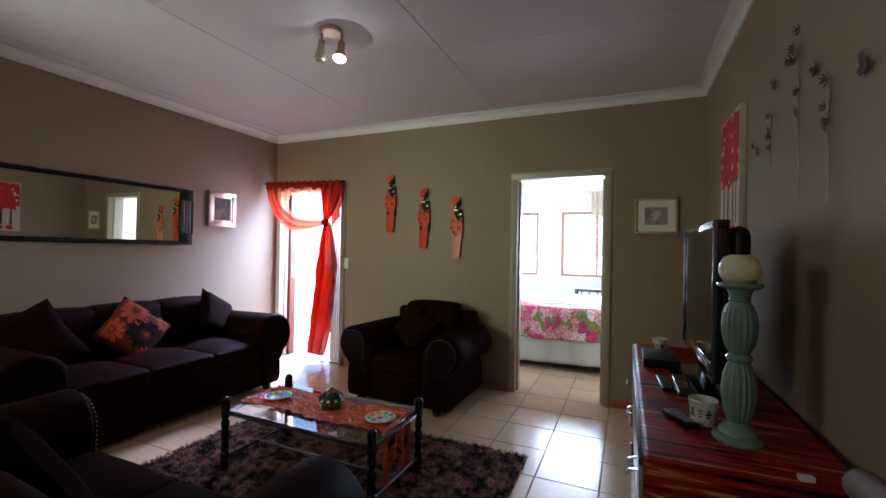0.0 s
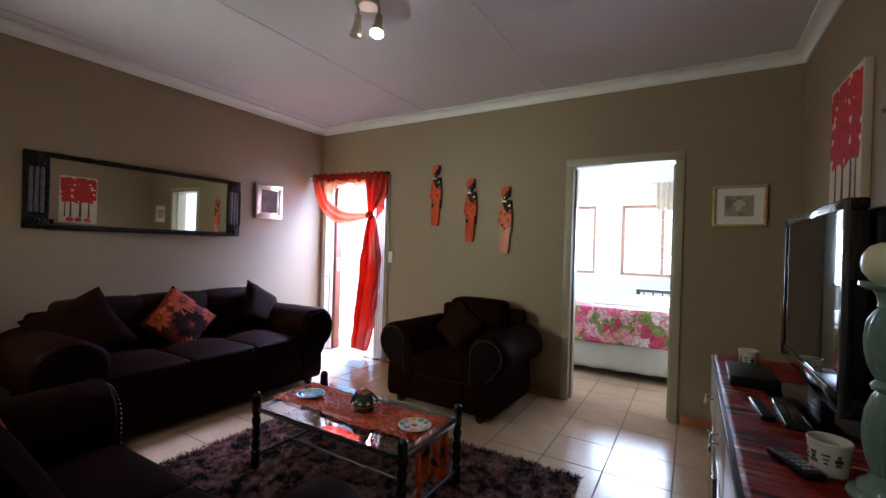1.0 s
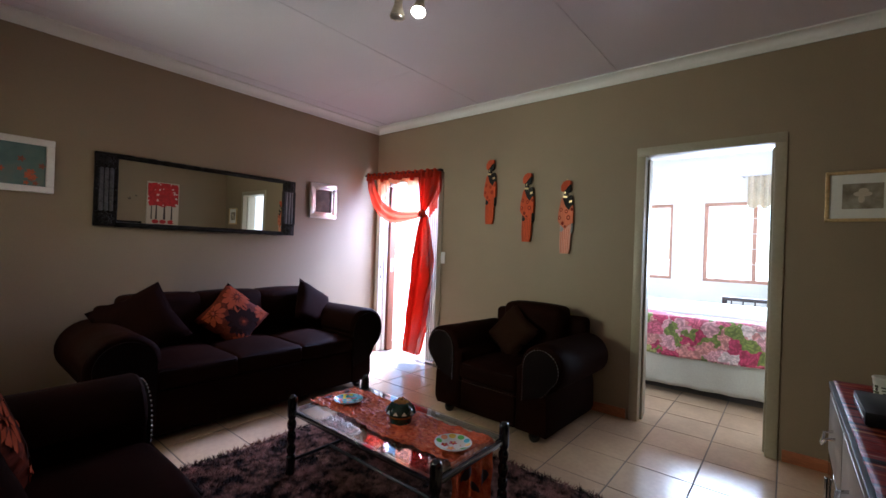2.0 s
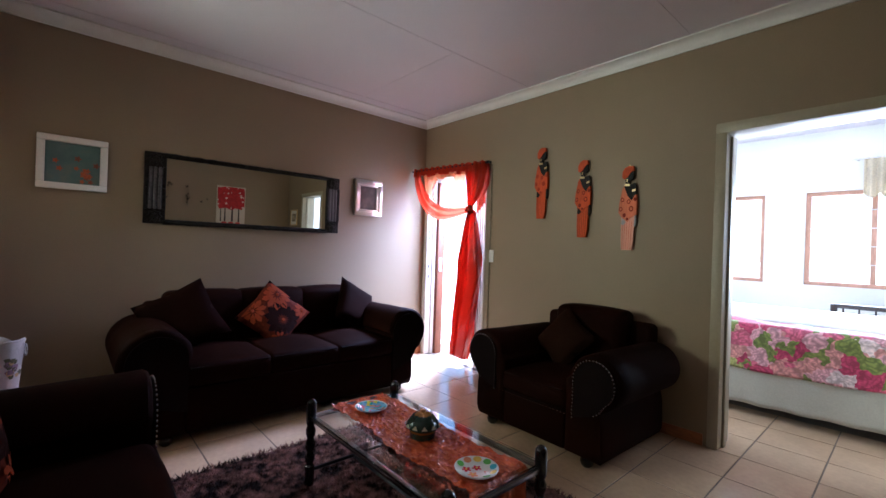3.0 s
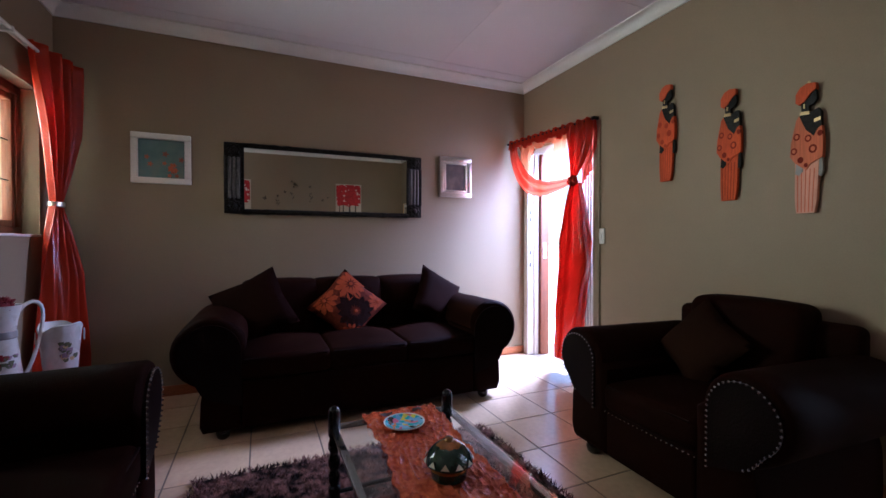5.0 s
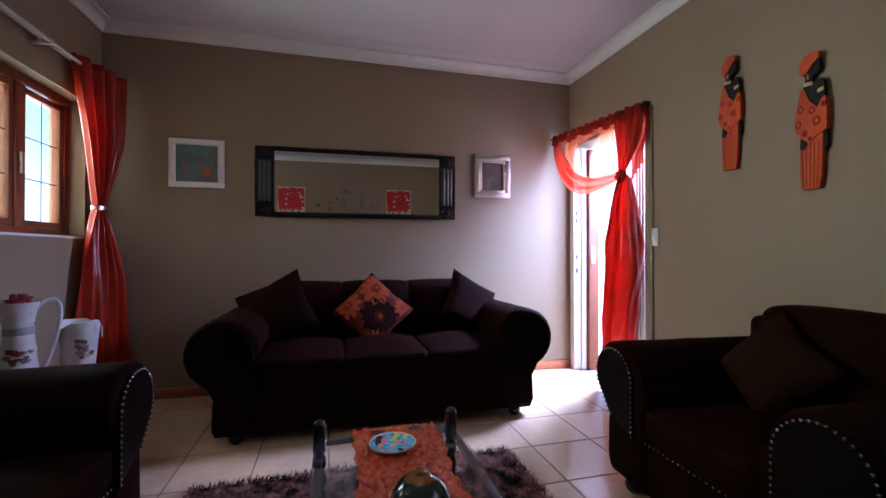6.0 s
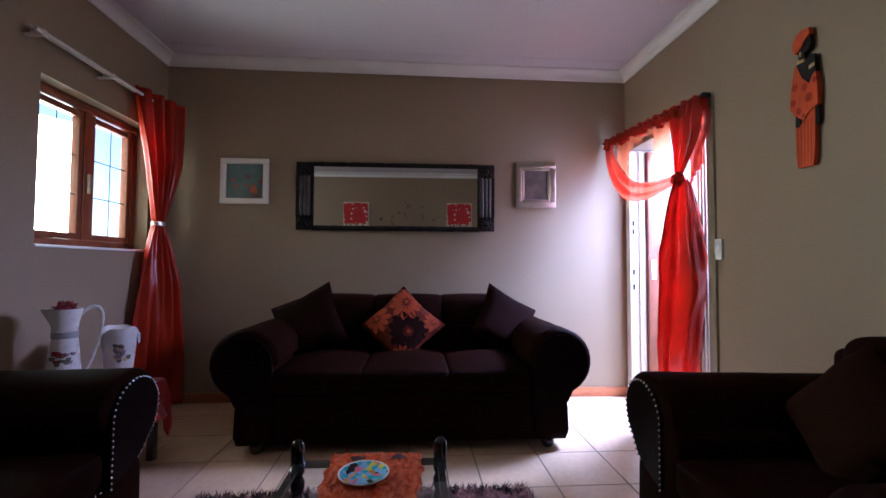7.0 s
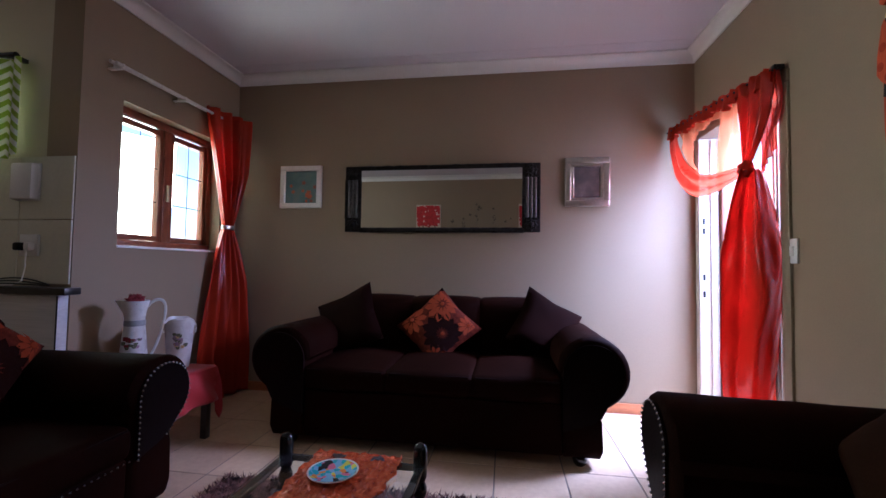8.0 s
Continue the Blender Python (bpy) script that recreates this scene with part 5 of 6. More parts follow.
def petal_ring(bm, cx, cz, r, n, y, off=0.0, wd=0.32):
    for k in range(n):
        a = off + 2 * math.pi * k / n
        c, s = math.cos(a), math.sin(a)
        pts = []
        for t_, w_ in ((0.05, 0.0), (0.5, wd * 0.5), (0.85, wd * 0.45), (1.0, 0.0), (0.85, -wd * 0.45), (0.5, -wd * 0.5)):
            pts.append(bm.verts.new((cx + r * (t_ * c - w_ * s), y - 0.012 * t_, cz + r * (t_ * s + w_ * c))))
        bm.faces.new(pts)


def metal_flower(y, z0, z1, heads, label):
    o = thing("metal_flower", pose(E, y, 0, 0, 0, -90), label, "wall ornament", "metal wall flowers")
    part("stem", sweep(bmesh.new(), [(0.004 * math.sin(k), -0.012, z0 + (z1 - z0) * k / 8) for k in range(9)], 0.0022, 6), M_METALSTEM, o, "bright metal stem")
    for dx, z, r, n in heads:
        bm = bmesh.new()
        petal_ring(bm, dx, z, 0.8 * r, n, -0.012)
        petal_ring(bm, dx, z, r * 0.5, n, -0.020, 0.4)
        thick(part("flower_head", bm, M_METALFLOWER, o, "", False), 0.0015)
    for k, s in ((0.55, -1), (0.70, 1)):
        bm = bmesh.new()
        z = z0 + (z1 - z0) * k
        bm.faces.new([bm.verts.new(p) for p in ((0, -0.012, z), (s * 0.028, -0.018, z + 0.028), (s * 0.034, -0.016, z + 0.065), (s * 0.010, -0.013, z + 0.035))])
        thick(part("leaf", bm, M_METALFLOWER, o, "", False), 0.0015)
    return o


metal_flower(1.825, 1.54, 2.06, ((0.0, 1.93, 0.024, 5), (-0.045, 2.10, 0.036, 6), (-0.085, 2.075, 0.030, 5), (0.005, 2.15, 0.028, 5), (-0.03, 2.055, 0.026, 5)), "tall metal flower with bright stem on the wall")
metal_flower(1.58, 1.50, 1.88, ((0.0, 1.88, 0.034, 6), (-0.015, 1.80, 0.022, 5), (0.012, 1.75, 0.024, 5)), "metal flower with curled leaves on the wall")
metal_flower(2.15, 1.72, 1.94, ((0.0, 1.94, 0.024, 5), (0.0, 1.85, 0.022, 5), (0.015, 1.80, 0.02, 5)), "short metal flower on the wall")


def butterfly(y, z, s, a):
    o = thing("metal_butterfly", pose(E, y, z, 0, 0, -90) @ Matrix.Rotation(radians(a), 4, 'Y'), "small tarnished metal butterfly on the wall", "wall ornament", "metal butterflies")
    for side in (-1, 1):
        bm = bmesh.new()
        bm.faces.new([bm.verts.new((side * px_ * s, -0.006 - 0.35 * abs(px_) * s, pz_ * s)) for px_, pz_ in ((0.02, 0.0), (0.15, 0.45), (0.5, 0.75), (0.7, 0.55), (0.45, 0.05), (0.5, -0.35), (0.25, -0.5), (0.03, -0.1))])
        thick(part("wing", bm, M_METALFLOWER, o, "", False), 0.0012)
    part("body", sweep(bmesh.new(), [(0, -0.008, -0.35 * s), (0, -0.008, 0.35 * s)], 0.003, 6), M_METALFLOWER, o)


for y, z, s, a in ((1.37, 1.83, 0.050, 30), (1.70, 1.955, 0.036, -20), (2.135, 2.065, 0.034, 10), (2.36, 1.827, 0.034, 25), (2.45, 1.88, 0.024, -30)):
    butterfly(y, z, s, a)

# ---- television cabinet ----
CX, CY0, CY1, CZ = 0.372, 1.215, 2.80, 0.775
cab = thing("tv_cabinet", Matrix.Translation((0, 0, 0)), "dark low cabinet with metal drawer fronts under the television", "cabinet")
part("body", new_box((CX + 0.02, CY0, 0.05), (E - 0.03, CY1, CZ - 0.025), 0.004), M_ESPRESSO, cab)
part("plinth", new_box((CX + 0.05, CY0 + 0.03, 0.0), (E - 0.05, CY1 - 0.03, 0.05), 0.003), M_BLACK, cab)
part("top_board", new_box((CX, CY0 - 0.008, CZ - 0.025), (E - 0.022, CY1 + 0.008, CZ), 0.004), M_ESPRESSO, cab)
nd = 3
dw = (CY1 - CY0) / nd
for k in range(nd):
    y0_, y1_ = CY0 + dw * k + 0.012, CY0 + dw * (k + 1) - 0.012
    dr = part("drawer_front", new_box((CX + 0.003, y0_, 0.50), (CX + 0.0195, y1_, CZ - 0.04), 0.004), M_STEEL, cab, "brushed metal drawer front")
    bm = sweep(bmesh.new(), [(CX + 0.004, (y0_ + y1_) / 2 - 0.045, 0.635), (CX - 0.022, (y0_ + y1_) / 2 - 0.042, 0.628), (CX - 0.030, (y0_ + y1_) / 2, 0.595), (CX - 0.022, (y0_ + y1_) / 2 + 0.042, 0.628), (CX + 0.004, (y0_ + y1_) / 2 + 0.045, 0.635)], 0.005, 8)
    part("handle", bm, M_CHROME, dr, "curved chrome handle")
    dd = part("door", new_box((CX + 0.004, y0_, 0.07), (CX + 0.0195, y1_, 0.485), 0.004), M_GLOSSBLACK, cab, "gloss black cabinet door")
    part("handle", new_box((CX - 0.008, y1_ - 0.05, 0.28), (CX + 0.0035, y1_ - 0.035, 0.40), 0.004), M_CHROME, dd, "chrome handle")

# streaked cloth over the cabinet, falling over the near end
bm = bmesh.new()


def cab_cloth(u, v):
    x = CX + 0.012 + (E - 0.035 - CX - 0.012) * u
    s = v * (CY1 - CY0 + 0.28)
    nz = 0.003 + 0.0045 * noise.noise(Vector((x * 4, s * 42, 0)))
    L = CY1 - CY0 + 0.010
    if s < L:
        return Vector((x, CY1 - s, CZ + 0.004 + nz))
    d = s - L
    return Vector((x, CY0 - 0.014 - 0.012 * (0.5 + 0.5 * math.sin(x * 46)) * min(1, d * 6), CZ + 0.004 - d))


sheet(bm, cab_cloth, 30, 90)
tagged(thick(part("cabinet_cloth", bm, M_STREAK), 0.002, 1.0), "red and ochre streaked cloth over the cabinet top", "cloth")
TOPC = CZ + 0.0085

# television
tv = thing("television", pose(0.61, 2.06, TOPC, 0, 0, -90), "black flat-panel television on a low foot", "television")
part("bezel_top", new_box((-0.41, 0.0, 0.645), (0.41, 0.05, 0.675), 0.006), M_GLOSSBLACK, tv)
part("bezel_bottom", new_box((-0.41, 0.0, 0.10), (0.41, 0.05, 0.155), 0.006), M_GLOSSBLACK, tv)
part("bezel_side", new_box((-0.41, 0.0, 0.155), (-0.380, 0.05, 0.645), 0.006), M_GLOSSBLACK, tv)
part("bezel_side", new_box((0.380, 0.0, 0.155), (0.41, 0.05, 0.645), 0.006), M_GLOSSBLACK, tv)
part("screen", new_box((-0.38, 0.006, 0.155), (0.38, 0.02, 0.645)), M_SCREEN, tv, "dark reflective screen", False)
part("chrome_edge", new_box((-0.411, -0.002, 0.104), (-0.408, 0.012, 0.671), 0.001), M_RAIL, tv, "dark chromed edge trim")
part("chrome_edge", new_box((0.408, -0.002, 0.104), (0.411, 0.012, 0.671), 0.001), M_RAIL, tv, "dark chromed edge trim")
bk = new_box((-0.39, 0.05, 0.12), (0.39, 0.12, 0.655), 0.045, 3)
part("back_shell", bk, M_BLACK, tv)
part("neck", new_box((-0.09, 0.03, 0.012), (0.09, 0.07, 0.11), 0.01), M_BLACK, tv)
part("foot", new_box((-0.27, -0.085, 0.0), (0.27, 0.15, 0.016), 0.007, 3), M_GLOSSBLACK, tv, "gloss black foot")
part("foot_trim", new_box((-0.27, -0.090, 0.004), (0.27, -0.0855, 0.013), 0.002), M_CHROME, tv, "chrome trim")

# candle stand
cs = thing("candle_stand", Matrix.Translation((0.645, 1.435, TOPC)), "tall grey-green glazed ceramic candle stand", "candle holder")
part("base", lathe(bmesh.new(), [(0.066, 0.0), (0.068, 0.008), (0.064, 0.016), (0.052, 0.022), (0.050, 0.034), (0.044, 0.040), (0.034, 0.048), (0.030, 0.058)], 40), M_STAND, cs)
part("lower_bulb", lathe(bmesh.new(), [(0.028, 0.058), (0.038, 0.085), (0.0455, 0.125), (0.046, 0.155), (0.042, 0.19), (0.032, 0.222), (0.025, 0.234)], 72, flute=18, depth=0.07), M_STAND, cs)
part("ring", lathe(bmesh.new(), [(0.025, 0.232), (0.033, 0.238), (0.035, 0.246), (0.030, 0.254), (0.025, 0.258)], 40), M_STAND, cs)
part("upper_bulb", lathe(bmesh.new(), [(0.026, 0.257), (0.038, 0.280), (0.0455, 0.315), (0.0475, 0.345), (0.044, 0.378), (0.034, 0.402), (0.025, 0.412)], 72, flute=18, depth=0.07), M_STAND, cs)
part("collar", lathe(bmesh.new(), [(0.024, 0.410), (0.028, 0.416), (0.026, 0.424), (0.028, 0.430), (0.030, 0.440), (0.036, 0.448)], 40), M_STAND, cs)
part("dish", lathe(bmesh.new(), [(0.030, 0.446), (0.052, 0.452), (0.0585, 0.460), (0.058, 0.468), (0.050, 0.466), (0.030, 0.460), (0.001, 0.460)], 40), M_STAND, cs)
cd = lathe(bmesh.new(), [(0.020, 0.0), (0.040, 0.008), (0.053, 0.028), (0.056, 0.045), (0.053, 0.064), (0.042, 0.082), (0.026, 0.090), (0.010, 0.088), (0.001, 0.085)], 36)
cdl = tagged(part("ball_candle", cd, M_CANDLE), "ivory ball candle on the ceramic stand", "candle")
cdl.location = (0.645, 1.435, TOPC + 0.4615)


def cup(x, y, r, h, label):
    o = thing("printed_cup", Matrix.Translation((x, y, TOPC)), label, "cup", "printed cups")
    part("body", lathe(bmesh.new(), [(0.001, 0.0), (r * 0.80, 0.0), (r * 0.82, 0.004), (r * 0.97, h - 0.008), (r * 1.02, h - 0.004), (r * 1.0, h), (r * 0.94, h), (r * 0.80, 0.012), (0.001, 0.010)], 32), M_CUP, o)
    for k, a in enumerate((150, 185, 215, 250, 285)):
        # unreadable print: dark bars and a small shape
        for j, z in enumerate((0.40, 0.52, 0.64)):
            rr = r * (0.82 + 0.15 * z) + 0.0008
            q = pose(rr * math.cos(radians(a)), rr * math.sin(radians(a)), z * h, 0, 0, a)
            bm = bmesh.new()
            L = 0.008 + 0.004 * ((k + j) % 3)
            box(bm, (-0.0008, -L / 2, -h * (0.03 if k % 2 else 0.05)), (0.0005, L / 2, h * (0.02 if k % 2 else 0.05)))
            bmesh.ops.transform(bm, matrix=q, verts=bm.verts)
            part("print_bar", bm, M_PAINTDARK if (k + j) % 2 else M_LEAF, o, "", False)


cup(0.508, 2.56, 0.040, 0.085, "cream printed cup beside the television")
cup(0.57, 1.535, 0.043, 0.080, "cream printed cup beside the candle stand")
dv = thing("disc_player", Matrix.Translation((0.50, 2.33, TOPC)), "small black disc player on the cabinet cloth", "disc player")
part("case", new_box((-0.085, -0.14, 0.006), (0.075, 0.14, 0.045), 0.004), M_BLACK, dv)
part("front_strip", new_box((-0.0875, -0.13, 0.018), (-0.0852, 0.13, 0.030), 0.001), M_CHROME, dv, "bright front strip")
for sx in (-0.07, 0.06):
    for sy in (-0.12, 0.12):
        part("foot", lathe(bmesh.new(), [(0.008, 0.0), (0.009, 0.006)], 10, (sx, sy, 0)), M_BLACK, dv)
rm = thing("remote_control", pose(0.505, 1.52, TOPC, 0, 0, 25), "black remote control on the cabinet cloth", "remote control")
part("case", new_box((-0.024, -0.07, 0.0), (0.024, 0.07, 0.018), 0.006, 3), M_BLACK, rm)
for i in range(3):
    for j in range(5):
        part("button", new_box((-0.016 + i * 0.012, -0.05 + j * 0.018, 0.0175), (-0.008 + i * 0.012, -0.04 + j * 0.018, 0.020), 0.001, 1), M_BAND, rm)
rm2 = thing("remote_control", pose(0.485, 1.93, TOPC, 0, 0, 4), "long silver remote control beside the television", "remote control")
part("case", new_box((-0.02, -0.10, 0.0), (0.02, 0.10, 0.018), 0.005, 3), M_BLACK, rm2)
part("side_strip", new_box((-0.0225, -0.095, 0.004), (-0.0205, 0.095, 0.014), 0.001), M_CHROME, rm2, "silver side strip")
cs_ = thing("plastic_case", pose(0.745, 1.235, TOPC, 0, 0, 10), "small white plastic box at the cabinet's end", "box")
part("box", new_box((-0.016, -0.008, 0), (0.016, 0.010, 0.010), 0.002), M_WHITE, cs_)
part("lid", new_box((-0.0165, -0.0085, 0.0102), (0.0165, 0.0105, 0.0125), 0.001), M_WHITE, cs_)

# ---- chair by the cabinet ----
ch = thing("dining_chair", Matrix.Translation((0.0, 0.0, 0.0)), "brown wooden chair with a rolled padded top rail", "chair")
M_CHAIR = material("brown polished timber", (0.13, 0.07, 0.04), 0.35, vary=0.3, grain=30, bump=0.08, coat=0.2)
M_PAD = material("fawn padded cloth", (0.13, 0.09, 0.06), 0.7, vary=0.15, grain=120, bump=0.2)
part("top_rail", sweep(bmesh.new(), [(0.725 + 0.012 * math.sin(math.pi * k / 10), 0.50 + 0.042 * k, 0.925 + 0.012 * math.sin(math.pi * k / 10)) for k in range(11)], 0.030, 14), M_PAD, ch, "fawn padded top rail")
for y in (0.53, 0.89):
    part("back_post", new_box((0.715, y - 0.018, 0.0), (0.745, y + 0.018, 0.90), 0.006), M_CHAIR, ch)
    part("front_leg", new_box((0.40, y - 0.018, 0.0), (0.435, y + 0.018, 0.425), 0.006), M_CHAIR, ch)
part("backrest", new_box((0.722, 0.549, 0.55), (0.738, 0.871, 0.895), 0.005), M_CHAIR, ch)
part("seat", new_box((0.395, 0.515, 0.426), (0.714, 0.905, 0.475), 0.015, 3), M_PAD, ch, "fawn padded seat")

# ---- side table with enamel jugs ----
SX0, SX1, SY0, SY1, SZ = -2.74, -2.28, 0.22, 0.72, 0.43
st = thing("side_table", Matrix.Translation((0, 0, 0)), "small dark side table by the window", "side table")
part("top", new_box((SX0, SY0, SZ - 0.025), (SX1, SY1, SZ), 0.004), M_ESPRESSO, st)
for x in (SX0 + 0.03, SX1 - 0.03):
    for y in (SY0 + 0.03, SY1 - 0.03):
        part("leg", new_box((x - 0.02, y - 0.02, 0), (x + 0.02, y + 0.02, SZ - 0.025), 0.004), M_ESPRESSO, st)
bm = bmesh.new()


def side_cloth(u, v):
    a, b = (u - 0.5) * 2, (v - 0.5) * 2
    ox, oy = abs(a) * 0.36, abs(b) * 0.46
    hx_, hy_ = (SX1 - SX0) / 2 + 0.006, (SY1 - SY0) / 2 + 0.006
    dx, dy = max(0, ox - hx_), max(0, oy - hy_)
    d = dx + dy
    k = 0.016 * math.sin((a + 1) * 9 + (b + 1) * 11) * min(1, d * 9)
    return Vector(((SX0 + SX1) / 2 + math.copysign(min(ox, hx_) + (k + 0.10 * dx if dx else 0), a), (SY0 + SY1) / 2 + math.copysign(min(oy, hy_) + (k + 0.10 * dy if dy else 0), b), SZ + 0.004 - d))


sheet(bm, side_cloth, 56, 56)
tagged(thick(part("table_cloth", bm, M_REDCLOTH), 0.002, 1.0), "red cloth hanging over the side table", "tablecloth")
ZJ = SZ + 0.008
jug = thing("enamel_pitcher", Matrix.Translation((-2.47, 0.405, ZJ)) @ Matrix.Diagonal((1.15, 1.15, 1.40, 1)), "tall white enamel pitcher with floral print and grey band", "pitcher")
bm = lathe(bmesh.new(), [(0.001, 0.0), (0.062, 0.0), (0.064, 0.006), (0.060, 0.06), (0.052, 0.13), (0.044, 0.19), (0.042, 0.205), (0.046, 0.24), (0.056, 0.28), (0.060, 0.292), (0.056, 0.29), (0.043, 0.24), (0.038, 0.205), (0.040, 0.15), (0.001, 0.15)], 36)
for v in bm.verts:
    if v.co.z > 0.235:
        k = (v.co.z - 0.235) / 0.06
        ang_ = math.atan2(v.co.y, v.co.x)
        tip = max(0, math.cos(ang_ - radians(315))) ** 3
        v.co += Vector((math.cos(radians(315)), math.sin(radians(315)), 0.12)) * 0.026 * tip * k
part("body", bm, M_ENAMEL, jug)
part("band", lathe(bmesh.new(), [(0.0435, 0.190), (0.0465, 0.193), (0.0455, 0.212), (0.0430, 0.214)], 36), M_BAND, jug, "grey tin band")
hd = Vector((math.cos(radians(135)), math.sin(radians(135)), 0))
part("handle", sweep(bmesh.new(), [hd * r + Vector((0, 0, z)) for r, z in ((0.050, 0.266), (0.062, 0.281), (0.078, 0.291), (0.095, 0.295), (0.110, 0.291), (0.121, 0.280), (0.126, 0.264), (0.127, 0.245), (0.124, 0.22), (0.117, 0.185), (0.108, 0.15), (0.096, 0.115), (0.083, 0.085), (0.062, 0.05))], 0.0062, 10), M_ENAMEL, jug)


def decal(parent, r0, a, z, mats, seed):
    rnd = random.Random(seed)
    for k in range(9):
        aa, zz, s = radians(a + rnd.uniform(-22, 22)), z + rnd.uniform(-0.022, 0.022), rnd.uniform(0.008, 0.015)
        bm = bmesh.new()
        ring = []
        for i in range(9):
            t_ = 2 * math.pi * i / 9
            a2, z2 = aa + s * (1 + 0.3 * math.sin(3 * t_)) * math.cos(t_) / r0(zz), zz + s * (0.7 + 0.2 * math.cos(2 * t_)) * math.sin(t_)
            rr = r0(z2) + 0.0012
            ring.append(bm.verts.new((rr * math.cos(a2), rr * math.sin(a2), z2)))
        bm.faces.new(ring)
        part("printed_leaf" if k % 3 else "printed_bloom", bm, mats[k % len(mats)], parent, "", False)


decal(jug, lambda z: 0.0645 - 0.105 * max(0, z - 0.02), 48, 0.118, (M_LEAF, M_LEAF, M_BLOOM), 2)
decal(jug, lambda z: 0.0645 - 0.105 * max(0, z - 0.02), 12, 0.125, (M_REDFLOWER, M_REDFLOWER, M_LEAF), 5)
ros = thing("cloth_flower", Matrix.Translation((-2.465, 0.41, ZJ + 0.355)) @ Matrix.Scale(1.25, 4), "dark red cloth flower in the enamel pitcher", "flower")
part("stem", sweep(bmesh.new(), [(0, 0, -0.11), (0, 0, 0.03)], 0.003, 6), M_LEAF, ros)
rnd5 = random.Random(5)
for k in range(16):
    bm = bmesh.new()
    a, el, rr = rnd5.uniform(0, 6.28), rnd5.uniform(0.1, 1.4), rnd5.uniform(0.028, 0.042)
    c = Vector((math.cos(a) * math.cos(el), math.sin(a) * math.cos(el), math.sin(el)))
    q = c.to_track_quat('Z', 'Y').to_matrix().to_4x4()
    sheet(bm, lambda u, v: Vector(((u - 0.5) * 0.042, (v - 0.5) * 0.042, 0.010 * math.cos(5 * (u - 0.5)) * math.cos(5 * (v - 0.5)) + 0.003 * math.sin(20 * u))), 5, 5)
    bmesh.ops.transform(bm, matrix=Matrix.Translation(c * rr * 0.8 + Vector((0, 0, 0.03))) @ q, verts=bm.verts)
    thick(part("petal", bm, M_REDFLOWER, ros), 0.0015)
jug2 = thing("enamel_pail", Matrix.Translation((-2.645, 0.545, ZJ)) @ Matrix.Diagonal((1.02, 1.02, 1.80, 1)), "white enamel flower pail with wavy rim and mauve print", "pail")
bm = lathe(bmesh.new(), [(0.001, 0.0), (0.055, 0.0), (0.057, 0.005), (0.078, 0.150), (0.081, 0.155), (0.078, 0.158), (0.074, 0.15), (0.053, 0.008), (0.001, 0.008)], 40)
for v in bm.verts:
    if v.co.z > 0.14:
        v.co.z += 0.010 * math.cos(2 * math.atan2(v.co.y, v.co.x) - 1.7) + 0.004 * math.cos(4 * math.atan2(v.co.y, v.co.x))
part("body", bm, M_ENAMEL, jug2)
decal(jug2, lambda z: 0.0575 + 0.145 * max(0, z - 0.005), 40, 0.098, (M_BLOOM, M_LEAF, M_BLOOM), 7)
decal(jug2, lambda z: 0.0575 + 0.145 * max(0, z - 0.005), 46, 0.090, (M_LEAF, M_GOLD, M_LEAF), 8)
for a in (110, 290):
    c = Vector((0.079 * math.cos(radians(a)), 0.079 * math.sin(radians(a)), 0.128))
    part("lug", sweep(bmesh.new(), [c + Vector((0.006 * math.cos(radians(a)), 0.006 * math.sin(radians(a)), 0)) + 0.014 * Vector((-math.sin(radians(a)) * math.cos(t_), math.cos(radians(a)) * math.cos(t_), math.sin(t_))) for t_ in [2 * math.pi * i / 14 for i in range(15)]], 0.003, 6), M_ENAMEL, jug2)
rb = thing("red_tin", Matrix.Translation((-2.335, 0.33, ZJ)), "small dark red tin on the side table", "tin")
part("body", lathe(bmesh.new(), [(0.001, 0), (0.034, 0), (0.035, 0.004), (0.035, 0.085), (0.001, 0.086)], 24), M_REDFLOWER, rb)
part("lid", lathe(bmesh.new(), [(0.001, 0.0862), (0.0365, 0.0862), (0.0365, 0.098), (0.034, 0.101), (0.001, 0.101)], 24), M_REDFLOWER, rb)

# ---- bedroom ----
BY0, BY1, BX0, BX1 = 4.77, 6.25, -1.75, 0.60
bed = thing("bed", Matrix.Translation((0, 0, 0)), "bed with a cream valance seen through the doorway", "bed")
part("base", new_box((BX0 + 0.03, BY0 + 0.04, 0.14), (BX1, BY1 - 0.04, 0.40), 0.02), M_VALANCE, bed)
part("mattress", new_box((BX0, BY0 + 0.02, 0.402), (BX1, BY1, 0.655), 0.06, 4), M_SHEET, bed)
for x in (BX0 + 0.12, BX1 - 0.12):
    for y in (BY0 + 0.15, BY1 - 0.15):
        part("leg", lathe(bmesh.new(), [(0.03, 0.0), (0.03, 0.139)], 12, (x, y, 0)), M_DARKWOOD, bed)
bm = bmesh.new()
sheet(bm, lambda u, v: Vector((BX0 + (BX1 - BX0) * u, BY0 - 0.006 + 0.012 * math.sin(u * 60) * v + 0.02 * v, 0.46 - 0.365 * v - 0.01 * math.sin(u * 5))), 120, 10)
thick(part("valance", bm, M_VALANCE, bed), 0.003)
bm = bmesh.new()


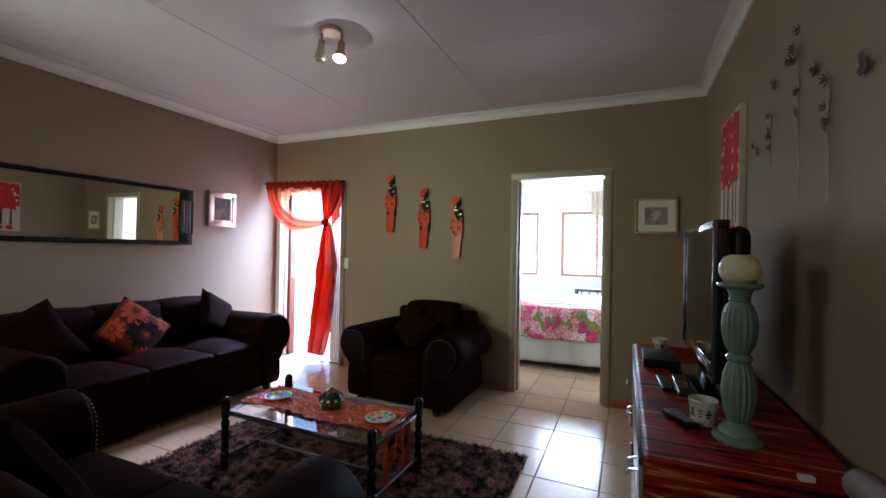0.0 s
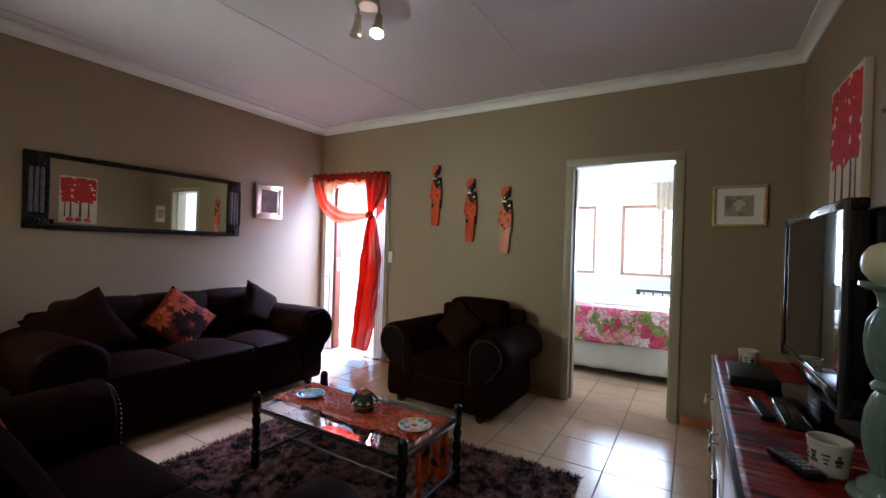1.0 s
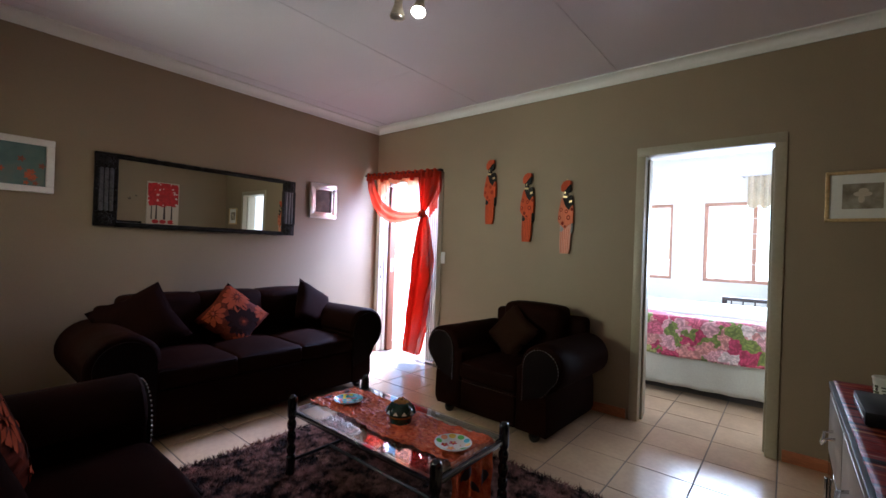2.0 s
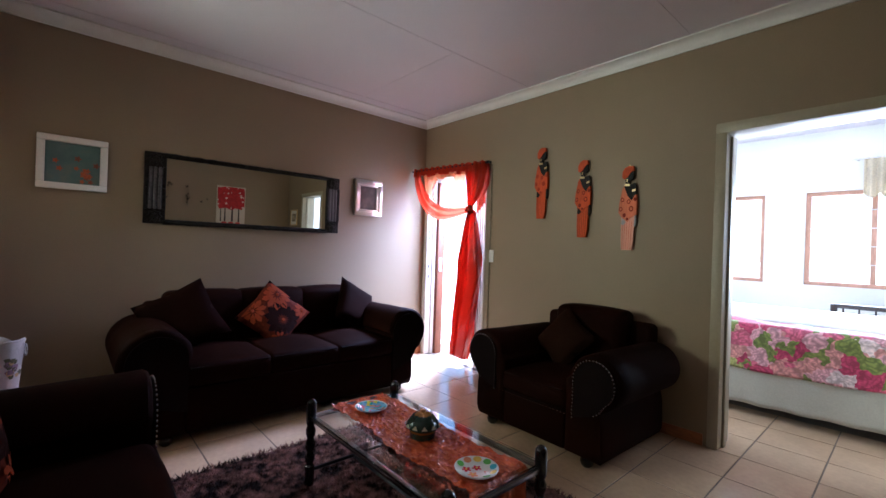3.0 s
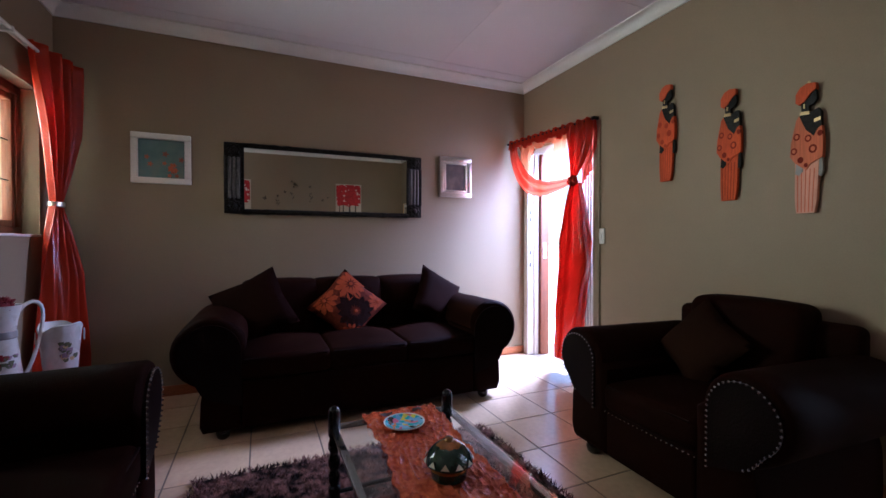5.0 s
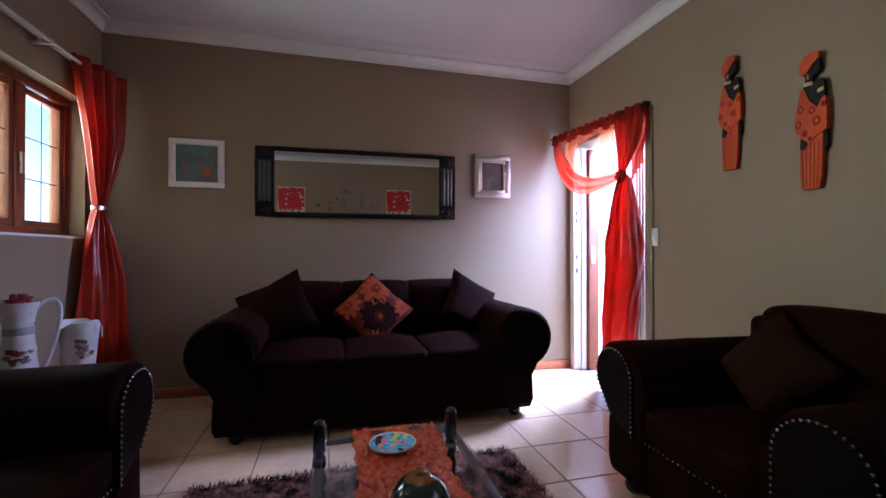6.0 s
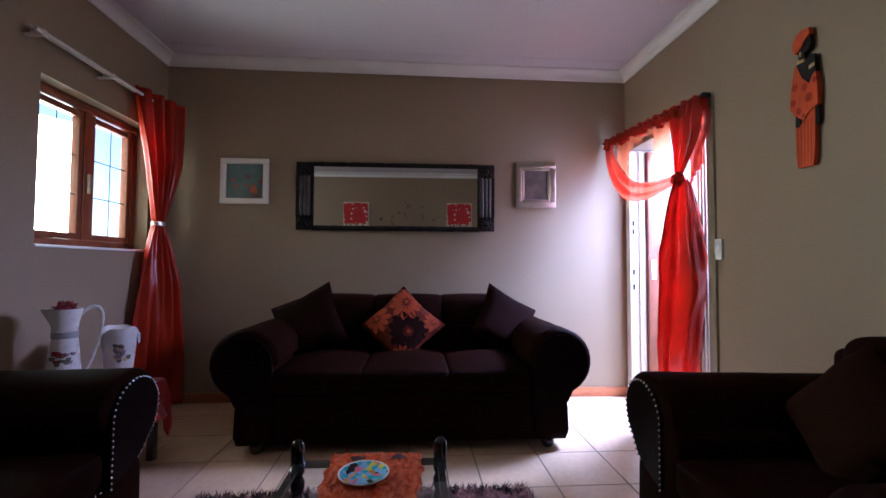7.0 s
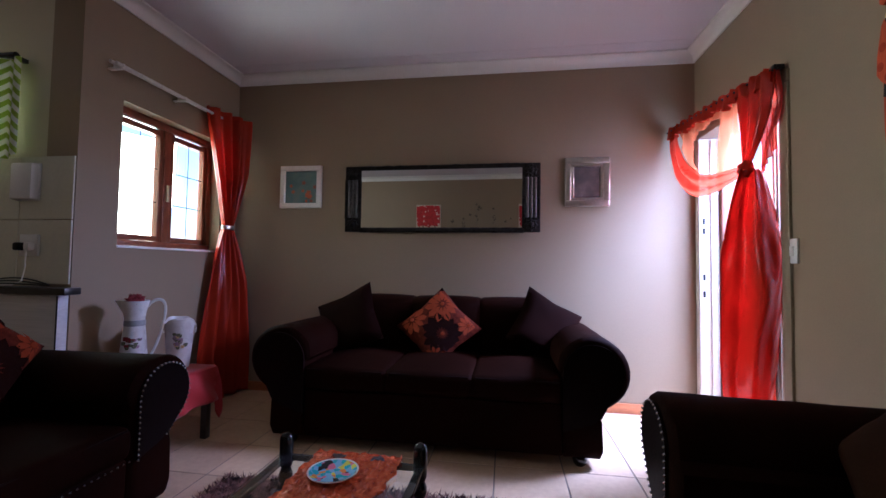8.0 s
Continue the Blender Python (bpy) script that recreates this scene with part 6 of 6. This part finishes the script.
def quilt(u, v):
    x = BX0 - 0.02 + (BX1 - BX0 + 0.04) * u
    s = v * 2.1
    wob = 0.010 * noise.noise(Vector((x * 4, s * 4, 0)))
    if s < 0.33:
        t_ = s / 0.33
        return Vector((x, BY0 - 0.030 + 0.010 * math.sin(x * 14) * (1 - t_) + wob, 0.375 + 0.30 * t_ + 0.012 * math.sin(x * 3) * (1 - t_)))
    r = 0.05
    d = s - 0.33
    if d < r * 1.57:
        a = d / r
        return Vector((x, BY0 - 0.030 + r * (1 - math.cos(a)), 0.675 + r * math.sin(a) + wob * 0.5))
    return Vector((x, min(BY1 + 0.02, BY0 - 0.03 + r + d - r * 1.57), 0.725 + wob))


sheet(bm, quilt, 110, 90)
tagged(thick(part("quilt", bm, M_QUILT), 0.012, -1.0), "pink and green rose-printed quilt over the bed", "quilt")
bm = bmesh.new()
sheet(bm, lambda u, v: Vector((-1.7 + 2.25 * u, 5.05 + 1.15 * v, 0.742 + 0.005 * noise.noise(Vector((u * 9, v * 9, 1))) - 0.022 * max(0.0, 1 - v * 18) ** 2)), 40, 30)
tagged(thick(part("bed_sheet", bm, M_SHEET), 0.008, 1.0), "white turned-back sheet on the bed", "bed linen")
hb = thing("wooden_bench", Matrix.Translation((0, 6.6, 0)), "dark carved wooden bench beyond the bed", "bench")
for x in (-0.36, 0.08, 0.72):
    part("post", lathe(bmesh.new(), [(0.028, 0.0), (0.028, 0.70), (0.020, 0.73), (0.030, 0.78), (0.020, 0.86), (0.032, 0.93), (0.018, 1.00), (0.026, 1.08), (0.012, 1.18), (0.002, 1.21)] if x == 0.08 else [(0.028, 0.0), (0.028, 0.800)], 14, (x, 0, 0)), M_ESPRESSO, hb)
for z in (0.64, 0.76):
    part("back_rail", new_box((-0.36, -0.022, z), (0.72, 0.022, z + 0.045), 0.006), M_ESPRESSO, hb)
for k in range(9):
    part("spindle", lathe(bmesh.new(), [(0.008, 0.684), (0.013, 0.71), (0.008, 0.73), (0.008, 0.762)], 10, (-0.29 + 0.115 * k, 0, 0)), M_ESPRESSO, hb)
part("seat", new_box((-0.36, -0.42, 0.42), (0.72, 0.03, 0.455), 0.008), M_ESPRESSO, hb)
for x in (-0.32, 0.68):
    part("front_leg", new_box((x - 0.025, -0.41, 0), (x + 0.025, -0.36, 0.418), 0.006), M_ESPRESSO, hb)
# bedroom windows
for a, b, nm in ((-2.05, -1.06, "window_3"), (-0.68, 0.45, "window_4")):
    wo = thing(nm, Matrix.Translation((0, 0, 0)), "timber bedroom window with thin bars, blown out by daylight", "window", "", "structure")
    y0_, y1_ = BED_N + 0.05, BED_N + 0.11
    rail("frame_bar", (a, y0_, 1.975), (b, y1_, 2.02), wo, M_WOODGLARE)
    rail("frame_bar", (a, y0_, 0.95), (b, y1_, 0.995), wo, M_WOODGLARE)
    for x in (a, (a + b) / 2 - 0.025, b - 0.045):
        rail("frame_bar", (x, y0_ + 0.002, 0.995), (x + 0.045, y1_ - 0.002, 1.975), wo, M_WOODGLARE)
    for z in (1.2, 1.4, 1.6, 1.8):
        rail("burglar_bar", (a + 0.045, y0_ - 0.012, z - 0.004), (b - 0.045, y0_ - 0.004, z + 0.004), wo, M_WHITE, 0.0)
bm = bmesh.new()
sheet(bm, lambda u, v: Vector((-0.20 + 0.85 * u, BED_N - 0.10 + 0.025 * math.sin(u * 70), 2.33 - v * (0.37 + 0.05 * abs(math.sin(u * 22))))), 100, 16)
tagged(thick(part("lace_curtain", bm, M_LACE), 0.003), "cream gathered curtain at the bedroom window", "curtain")
pr = thing("bedroom_rail", Matrix.Translation((0, BED_N - 0.10, 2.335)), "white curtain rail over the bedroom window", "curtain rail")
part("rail", sweep(bmesh.new(), [(-0.3, 0, 0), (0.9, 0, 0)], 0.010, 8), M_RODMETAL, pr)
for x in (-0.25, 0.8):
    part("bracket", new_box((x - 0.01, 0.0, -0.008), (x + 0.01, 0.10, 0.008), 0.002), M_RODMETAL, pr)


# ---- floor tiles ----
PX = 0.36
bm = new_box((W - T, S - T, -0.05), (BED_E + T, BED_N + T, -0.0025))
box(bm, (KX - T, SOUTH - T, -0.05), (E + T, S - T, -0.0025))
fl = structure("floor", bm, M_GROUT, "beige ceramic tiled floor with brown joints", "floor")
tile = None
stuff = bmesh.new()
count = 0
for i in range(-10, 7):
    for j in range(-9, 14):
        x0, y0 = -0.145 + PX * i, 2.455 + PX * (j - 7 + 0)
        x1, y1 = x0 + PX - 0.007, y0 + PX - 0.007
        room = W - 0.35 < x0 and x1 < E + 0.35 and y0 < N and (y1 > S or x0 > KX - 0.35)
        bed = y0 >= N - 0.3 and BED_W < x0 and x1 < BED_E
        if not (room or bed):
            continue
        if (y0 > 0.9 and y1 < 4.9) and count < 300:
            if tile is None:
                tile = part("floor_tile", new_box((0, 0, -0.006), (PX - 0.007, PX - 0.007, 0.0), 0.0015, 1), M_TILE, fl, "", False)
                o = tile
            else:
                o = new("floor_tile", tile.data)
                o.parent = fl
            o.location = (x0, y0, 0)
            count += 1
        else:
            box(stuff, (x0, y0, -0.006), (x1, y1, 0.0))
tagged(part("far_floor_tiles", stuff, M_TILE, fl, "", False), "further beige floor tiles", kind="stuff")
